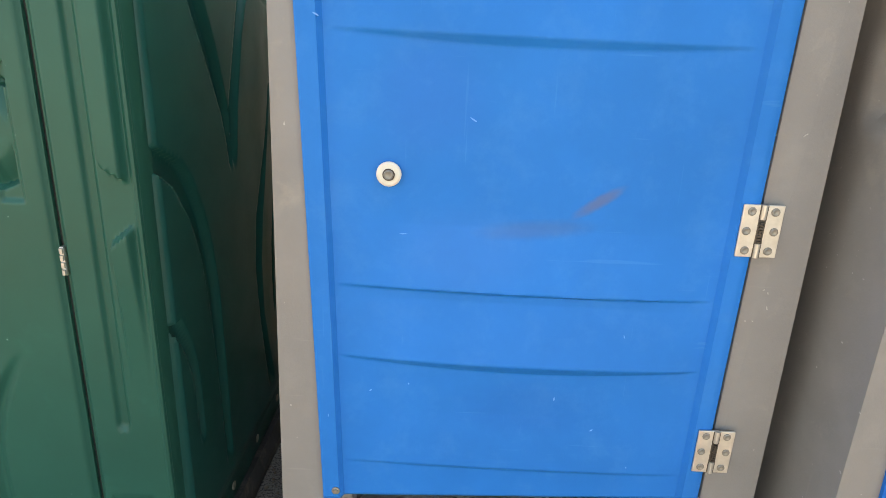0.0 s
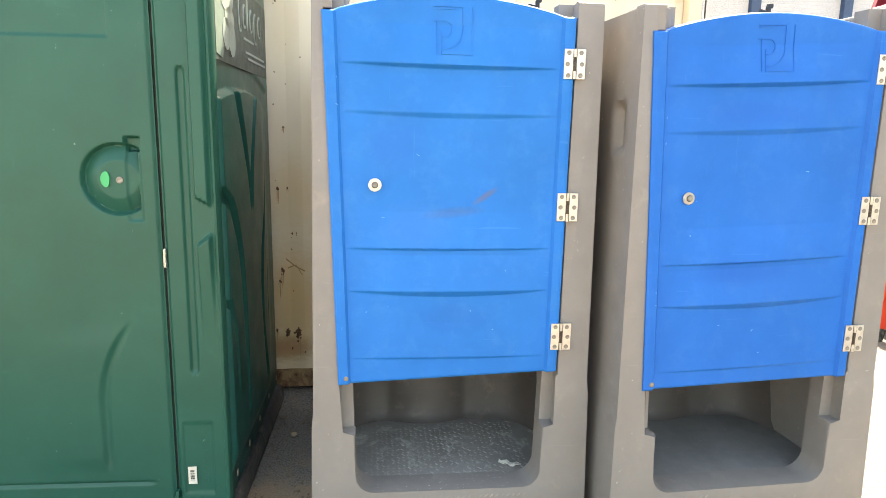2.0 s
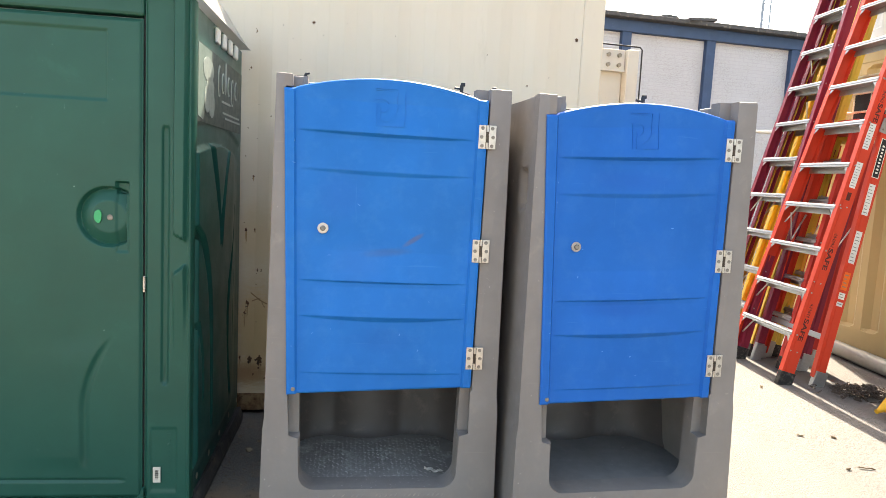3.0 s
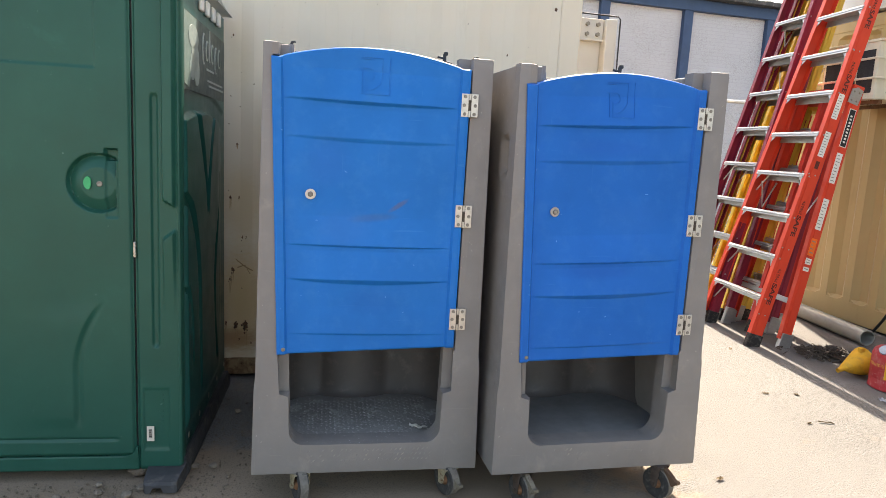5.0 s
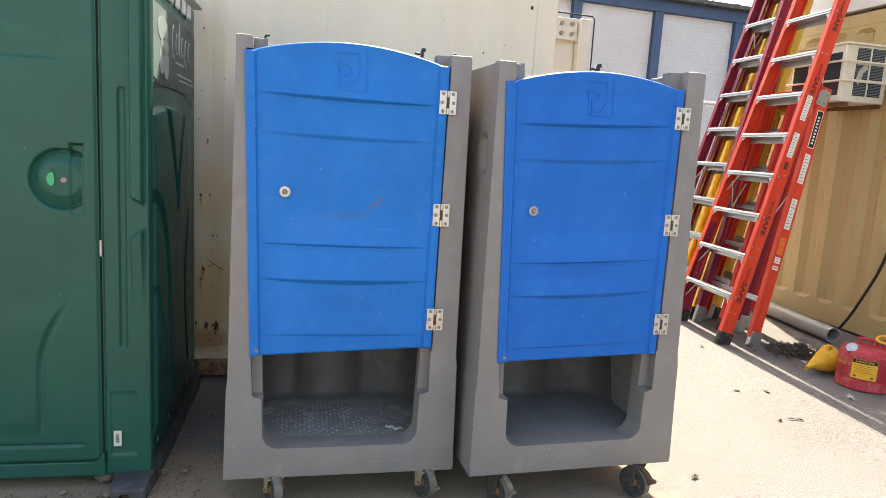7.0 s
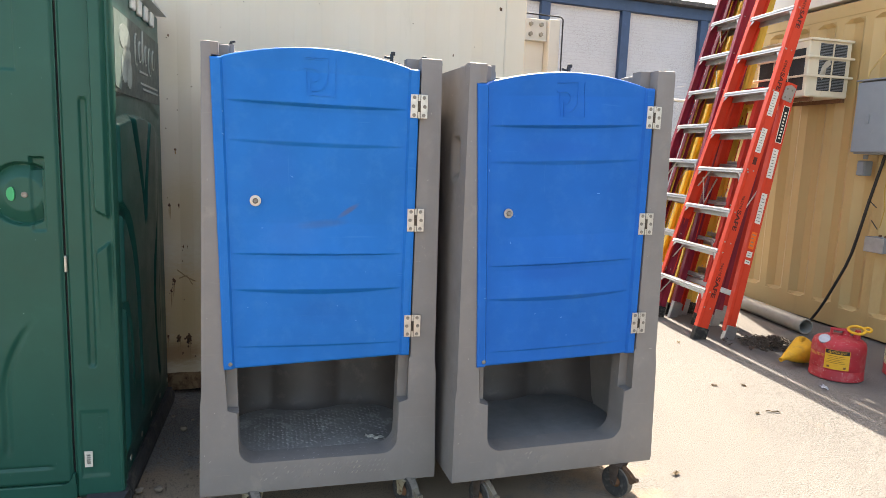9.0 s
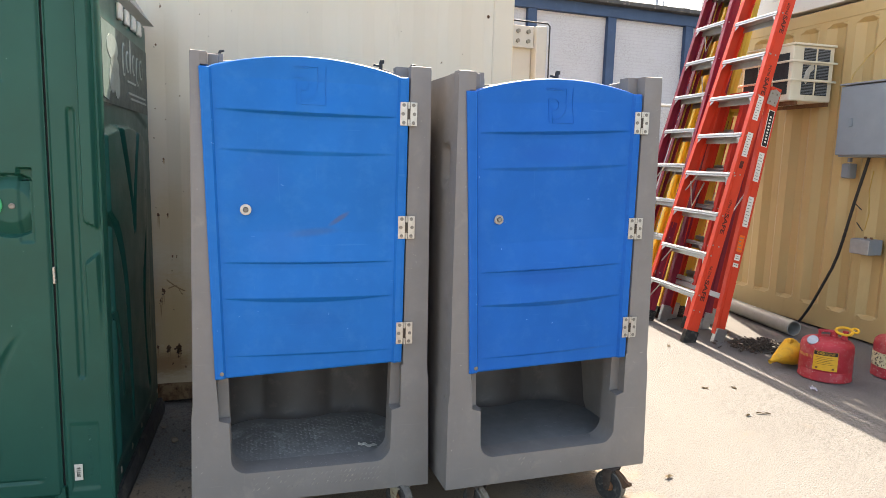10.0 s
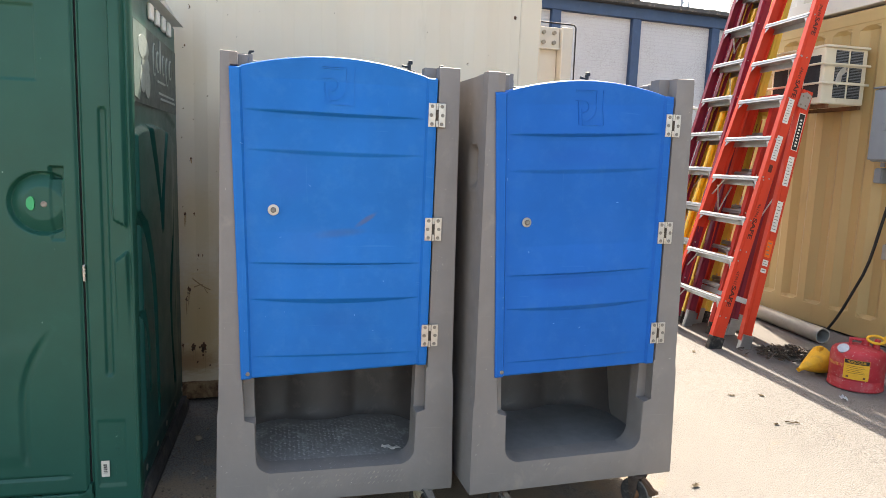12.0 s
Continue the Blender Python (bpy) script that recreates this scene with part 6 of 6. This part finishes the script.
def gas_can(x, y, s, turn, label, main):
    g = thing("gas_can", pose(x, y, 0, 0, 0, turn), label, "gas can", "gas cans")
    r, h = 0.158 * s, 0.235 * s
    bm = bmesh.new()
    add_lathe(bm, [(0.0, 0.0), (r * 0.97, 0.0), (r * 1.015, 0.004), (r * 1.015, 0.012), (r, 0.016), (r, h * 0.28), (r * 0.992, h * 0.29), (r, h * 0.30), (r, h - 0.03),
                   (r * 0.985, h - 0.012), (r * 0.95, h + 0.004), (r * 0.87, h + 0.016), (r * 0.50, h + 0.036 * s), (r * 0.22, h + 0.042 * s), (0.0, h + 0.043 * s)], 40)
    part("body", bm, CAN_RED, g, "", 40)
    # filler spout with cap, carrying handle, yellow ring
    bm = bmesh.new()
    add_cyl(bm, (-0.085 * s, -0.05, h - 0.012), (-0.105 * s, -0.082, h + 0.026), 0.036 * s, 0.034 * s, 20)
    part("pour_spout", bm, surface("dull_grey_metal", srgb(150, 158, 166), 0.5, 0.5, vary=0.15, scale=30) if main else CAN_RED, g, "dull metal spout cap")
    bm = bmesh.new()
    add_box(bm, (-0.060 * s, -0.014, h + 0.02), (-0.044 * s, 0.014, h + 0.082 * s), 0.004)
    add_box(bm, (-0.060 * s, -0.014, h + 0.068 * s), (0.055 * s, 0.014, h + 0.084 * s), 0.005)
    add_cyl(bm, (0.030 * s, 0, h + 0.02), (0.034 * s, 0, h + 0.084 * s), 0.026 * s, 0.020 * s, 16)
    part("handle", bm, CAN_RED, g)
    bm = bmesh.new()
    add_cyl(bm, (0.088 * s, -0.012, h + 0.01), (0.094 * s, -0.016, h + 0.088 * s), 0.024 * s, 0.016 * s, 16)
    part("vent_cap", bm, CAN_RED, g, "small red vent cap")
    if main:
        bm = bmesh.new()
        pts = [(0.086 + (0.050 if math.cos(a) < 0 else 0.040) * math.cos(a), -0.012 + 0.034 * math.sin(a), h + 0.082 + 0.016 * math.sin(a)) for a in [i * math.pi / 12 for i in range(24)]]
        add_tube(bm, pts, 0.0085, 8, True)
        pts = [(0.142 + 0.018 * math.cos(a), -0.006 + 0.017 * math.sin(a), h + 0.090 + 0.010 * math.sin(a)) for a in [i * math.pi / 8 for i in range(16)]]
        add_tube(bm, pts, 0.0075, 8, True)
        part("funnel_ring", bm, FUNNEL, g, "yellow plastic lever ring", 60)
        # curved yellow label with its heading
        def wrap(name, a0, a1, z0, z1, mat, lift, lab=""):
            b2 = bmesh.new()
            k = 10
            lo = [b2.verts.new(((r + lift) * math.cos(a0 + (a1 - a0) * i / k), (r + lift) * math.sin(a0 + (a1 - a0) * i / k), z0)) for i in range(k + 1)]
            hi = [b2.verts.new(((r + lift) * math.cos(a0 + (a1 - a0) * i / k), (r + lift) * math.sin(a0 + (a1 - a0) * i / k), z1)) for i in range(k + 1)]
            for i in range(k):
                b2.faces.new((lo[i], lo[i + 1], hi[i + 1], hi[i]))
            return part(name, b2, mat, g, lab, 60)
        wrap("warning_label", radians(-128), radians(-76), 0.075, 0.195, LABEL_YELLOW, 0.0012, "yellow warning label")
        wrap("label_heading", radians(-127), radians(-77), 0.170, 0.194, INK, 0.0020)
        for k in range(5):
            wrap("print_bar", radians(-122 + 2 * (k % 2)), radians(-84 - 3 * (k % 3)), 0.114 + k * 0.0105, 0.1158 + k * 0.0105, INK, 0.0020)
        for a in (-119, -85):
            wrap("print_bar", radians(a - 2.5), radians(a + 2.5), 0.084, 0.096, RUSTY, 0.0020)
        fc = bpy.data.curves.new("heading", "FONT")
        fc.body, fc.size, fc.align_x, fc.align_y, fc.extrude = "GASOLINE", 0.021, "CENTER", "CENTER", 0.0004
        tmp = bpy.data.objects.new("heading_text", fc)
        scene.collection.objects.link(tmp)
        me = bpy.data.meshes.new_from_object(tmp.evaluated_get(bpy.context.evaluated_depsgraph_get()))
        bpy.data.objects.remove(tmp)
        for v in me.vertices:
            a = radians(-102) + v.co.x / r
            v.co = ((r + 0.0030 + v.co.z) * math.cos(a), (r + 0.0030 + v.co.z) * math.sin(a), 0.182 + v.co.y)
        me.materials.clear()
        me.materials.append(LABEL_YELLOW)
        ob = new("heading_letters", me)
        ob.parent = g
        tagged(ob, "GASOLINE in yellow letters on black")
        wrap("worn_band", radians(-178), radians(-131), h * 0.62, h * 0.71, surface("worn_yellow_band", srgb(190, 130, 70), 0.5, vary=0.3, scale=30, wear=srgb(176, 40, 46), wear_at=(0.45, 0.55), wear_scale=24), 0.0012, "worn yellow band")
    else:
        b2 = bmesh.new()
        k = 10
        for z0, z1, mat in ((0.07, 0.16, None),):
            lo = [b2.verts.new(((r + 0.0012) * math.cos(radians(-222 + 13 * i)), (r + 0.0012) * math.sin(radians(-222 + 13 * i)), z0)) for i in range(k + 1)]
            hi = [b2.verts.new(((r + 0.0012) * math.cos(radians(-222 + 13 * i)), (r + 0.0012) * math.sin(radians(-222 + 13 * i)), z1)) for i in range(k + 1)]
            for i in range(k):
                b2.faces.new((lo[i], lo[i + 1], hi[i + 1], hi[i]))
        part("label", b2, surface("worn_label", srgb(206, 196, 160), 0.5, vary=0.2, scale=30, wear=srgb(60, 50, 44), wear_at=(0.52, 0.56), wear_scale=45), g, "worn pale label")
    return g


gas_can(3.86, -0.595, 0.95, -40, "red metal gasoline can with a yellow warning label", True)
gas_can(4.34, -0.735, 0.98, -25, "dark red metal gas can with a worn label", False)

# funnel lying on its side
fun = thing("funnel", pose(3.69, -0.295, 0.0, 0, 0, 0), "yellow plastic funnel lying on its side", "funnel")
bm = bmesh.new()
prof = [(0.086, 0.0), (0.090, 0.004), (0.087, 0.02), (0.080, 0.05), (0.046, 0.125), (0.028, 0.165), (0.019, 0.19), (0.017, 0.205), (0.014, 0.205), (0.016, 0.188), (0.025, 0.163), (0.043, 0.123), (0.077, 0.049), (0.084, 0.02), (0.084, 0.004), (0.086, 0.0)]
axis = Vector((-1.0, -0.10, -0.20)).to_track_quat("Z", "Y").to_matrix().to_4x4()
prof = [(a * 0.98 * (0.75 if b > 0.16 else 1.0), b * 1.12) for a, b in prof]
add_lathe(bm, prof, 28, Matrix.Translation((0.19, -0.05, 0.085)) @ axis)
for v in bm.verts:   # dented, uneven plastic
    v.co += 0.012 * noise.noise_vector(v.co * 11.0) + 0.008 * noise.noise_vector(v.co * 34.0)
low = min(v.co.z for v in bm.verts)
bmesh.ops.translate(bm, verts=bm.verts[:], vec=(0, 0, -low))
part("cone", bm, FUNNEL, fun, "", 60)
bm = bmesh.new()
add_box(bm, (0.115, -0.075, 0.150), (0.150, -0.045, 0.186), 0.006)
part("grip", bm, FUNNEL, fun)


def chain_pile():
    rng = random.Random(21)
    bm = bmesh.new()
    px, py, ang = 0.0, 0.0, 0.0
    for i in range(230):
        x, y = rng.gauss(0, 0.11), rng.gauss(0, 0.075)
        z = 0.008 + 0.05 * max(0, 1 - (x * x / 0.05 + y * y / 0.025)) * rng.random()
        mm = pose(x, y, z, rng.uniform(-50, 50), rng.uniform(-40, 40), rng.uniform(0, 360))
        pts = []
        for k in range(10):
            a = 2 * math.pi * k / 10
            pts.append(mm @ Vector((0.010 * math.cos(a) + (0.010 if math.cos(a) > 0 else -0.010), 0.010 * math.sin(a), 0)))
        add_tube(bm, pts, 0.0032, 5, True)
    low = min(v.co.z for v in bm.verts)
    bmesh.ops.translate(bm, verts=bm.verts[:], vec=(0, 0, -low))
    solid("chain_heap", bm, CHAIN, "heap of rusty steel chain on the asphalt", "chain", pose(3.95, 0.03, 0.0, 0, 0, -20), kind="stuff", smooth=60)


chain_pile()


# ---- small litter ----
def pebble(x, y, r, seed, mat=STONE, label="pale rough pebble on the ground", name="pebble", flat=0.6):
    rng = random.Random(seed)
    bm = bmesh.new()
    r *= 0.85
    bmesh.ops.create_icosphere(bm, subdivisions=4 if r > 0.03 else 2, radius=r)
    for v in bm.verts:
        v.co *= 1 + 0.35 * noise.noise(v.co * (1.2 / r) + Vector((seed, 0, 0))) + 0.16 * noise.noise(v.co * (4.0 / r) + Vector((seed, 3, 0)))
        v.co.z *= flat
    low = min(v.co.z for v in bm.verts)
    bmesh.ops.translate(bm, verts=bm.verts[:], vec=(0, 0, -low - 0.003))
    solid(name, bm, mat, label, name.replace("_", " "), pose(x, y, 0.0, 0, 0, rng.uniform(0, 360)), smooth=40 if r > 0.03 else None, group="pebbles" if name == "pebble" else "")


for i, (x, y, r) in enumerate(((-0.105, -1.01, 0.020), (-0.039, -1.012, 0.019), (0.032, -0.469, 0.022), (-0.319, -1.195, 0.022), (-0.36, -1.21, 0.014), (-0.42, -1.16, 0.018),
                               (-0.02, -0.30, 0.012), (0.07, -0.36, 0.009), (-0.06, -0.62, 0.008), (-0.25, -1.25, 0.010), (-0.48, -1.20, 0.013), (0.02, -0.80, 0.007), (-0.55, -1.17, 0.016), (-0.28, -1.145, 0.019), (0.02, -1.10, 0.008), (-0.43, -1.10, 0.017), (4.22, -0.66, 0.010), (4.28, -0.72, 0.008), (4.16, -0.70, 0.007), (4.33, -0.66, 0.011))):
    pebble(x, y, r, 30 + i)


def grit():
    """Loose grit and crumbs of dirt gathered along the skid and under the toilets."""
    rng = random.Random(91)
    bm = bmesh.new()
    for k in range(900):
        near = rng.random()
        if near < 0.55:
            x, y = rng.uniform(-1.0, 0.05), -1.14 + rng.gauss(0, 0.05)
        else:
            x, y = rng.uniform(-0.15, 0.15), rng.uniform(-1.25, -0.1)
        r = 0.0016 + 0.0045 * rng.random() ** 3
        vs = bmesh.ops.create_icosphere(bm, subdivisions=1, radius=r)["verts"]
        for v in vs:
            v.co = Vector((v.co.x * rng.uniform(0.8, 1.2) + x, v.co.y + y, v.co.z * 0.7 + r * 0.35))
    solid("grit", bm, DIRT_PALE, "loose brown grit and crumbs on the asphalt", "grit", kind="stuff")


DIRT_PALE = surface("dry_dirt", srgb(108, 95, 80), 0.95, vary=0.3, scale=60)
grit()
pebble(-0.30, -1.02, 0.055, 61, DIRT, "crumbling brown clod of dirt under the skid", "dirt_clod", 0.5)
pebble(4.22, -0.40, 0.062, 77, surface("grey_cloth", srgb(96, 98, 104), 0.9, vary=0.2, scale=30), "crumpled grey rag lying between the cans", "rag", 0.6)


def scrap(x, y, w, d, mat, label, name, seed, lift=0.02):
    rng = random.Random(seed)
    bm = bmesh.new()
    n = 5
    rows = [[bm.verts.new(((i / n - 0.5) * w * (0.7 + 0.5 * rng.random()), (j / n - 0.5) * d, 0.002 + lift * rng.random())) for i in range(n + 1)] for j in range(n + 1)]
    for j in range(n):
        for i in range(n):
            bm.faces.new((rows[j][i], rows[j][i + 1], rows[j + 1][i + 1], rows[j + 1][i]))
    bmesh.ops.solidify(bm, geom=bm.faces[:], thickness=0.001)
    low = min(v.co.z for v in bm.verts)
    bmesh.ops.translate(bm, verts=bm.verts[:], vec=(0, 0, -low - 0.001))
    return solid(name, bm, mat, label, name.replace("_", " "), pose(x, y, 0.0, 0, 0, rng.uniform(0, 360)))


scrap(3.574, -0.762, 0.070, 0.03, PAPER, "crumpled white and blue paper scrap on asphalt", "paper_scrap", 4)
scrap(2.964, -0.977, 0.075, 0.012, LEAF, "curled dry brown leaf on the asphalt", "leaf", 5, 0.007)
scrap(1.992, -1.419, 0.04, 0.02, LEAF, "small dry leaf near the wheels", "leaf", 6, 0.006)
scrap(3.342, 0.251, 0.06, 0.02, LEAF, "small dry twig scrap on asphalt", "leaf", 7, 0.006)
scrap(2.947, -0.561, 0.04, 0.02, LEAF, "small dry leaf on the asphalt", "leaf", 8, 0.006)
scrap(3.124, -0.602, 0.035, 0.02, LEAF, "small dry leaf on the asphalt", "leaf", 9, 0.006)
scrap(2.865, -0.974, 0.03, 0.015, LEAF, "small dry leaf on the asphalt", "leaf", 12, 0.006)
scrap(0.55, -0.95, 0.04, 0.012, PAPER, "scrap of white litter under the toilet", "paper_scrap", 15, 0.008)

# tissue on the floor of the scuffed toilet
ts = scrap(0.0, 0.0, 0.062, 0.026, LABEL_WHITE, "torn white tissue on the toilet floor", "tissue", 10, 0.012)
ts.matrix_world = pose(0.112, -1.316, 0.110, 0, 0, -4.77) @ pose(0.615, 0.145, 0.1055, 0, 0, -35)
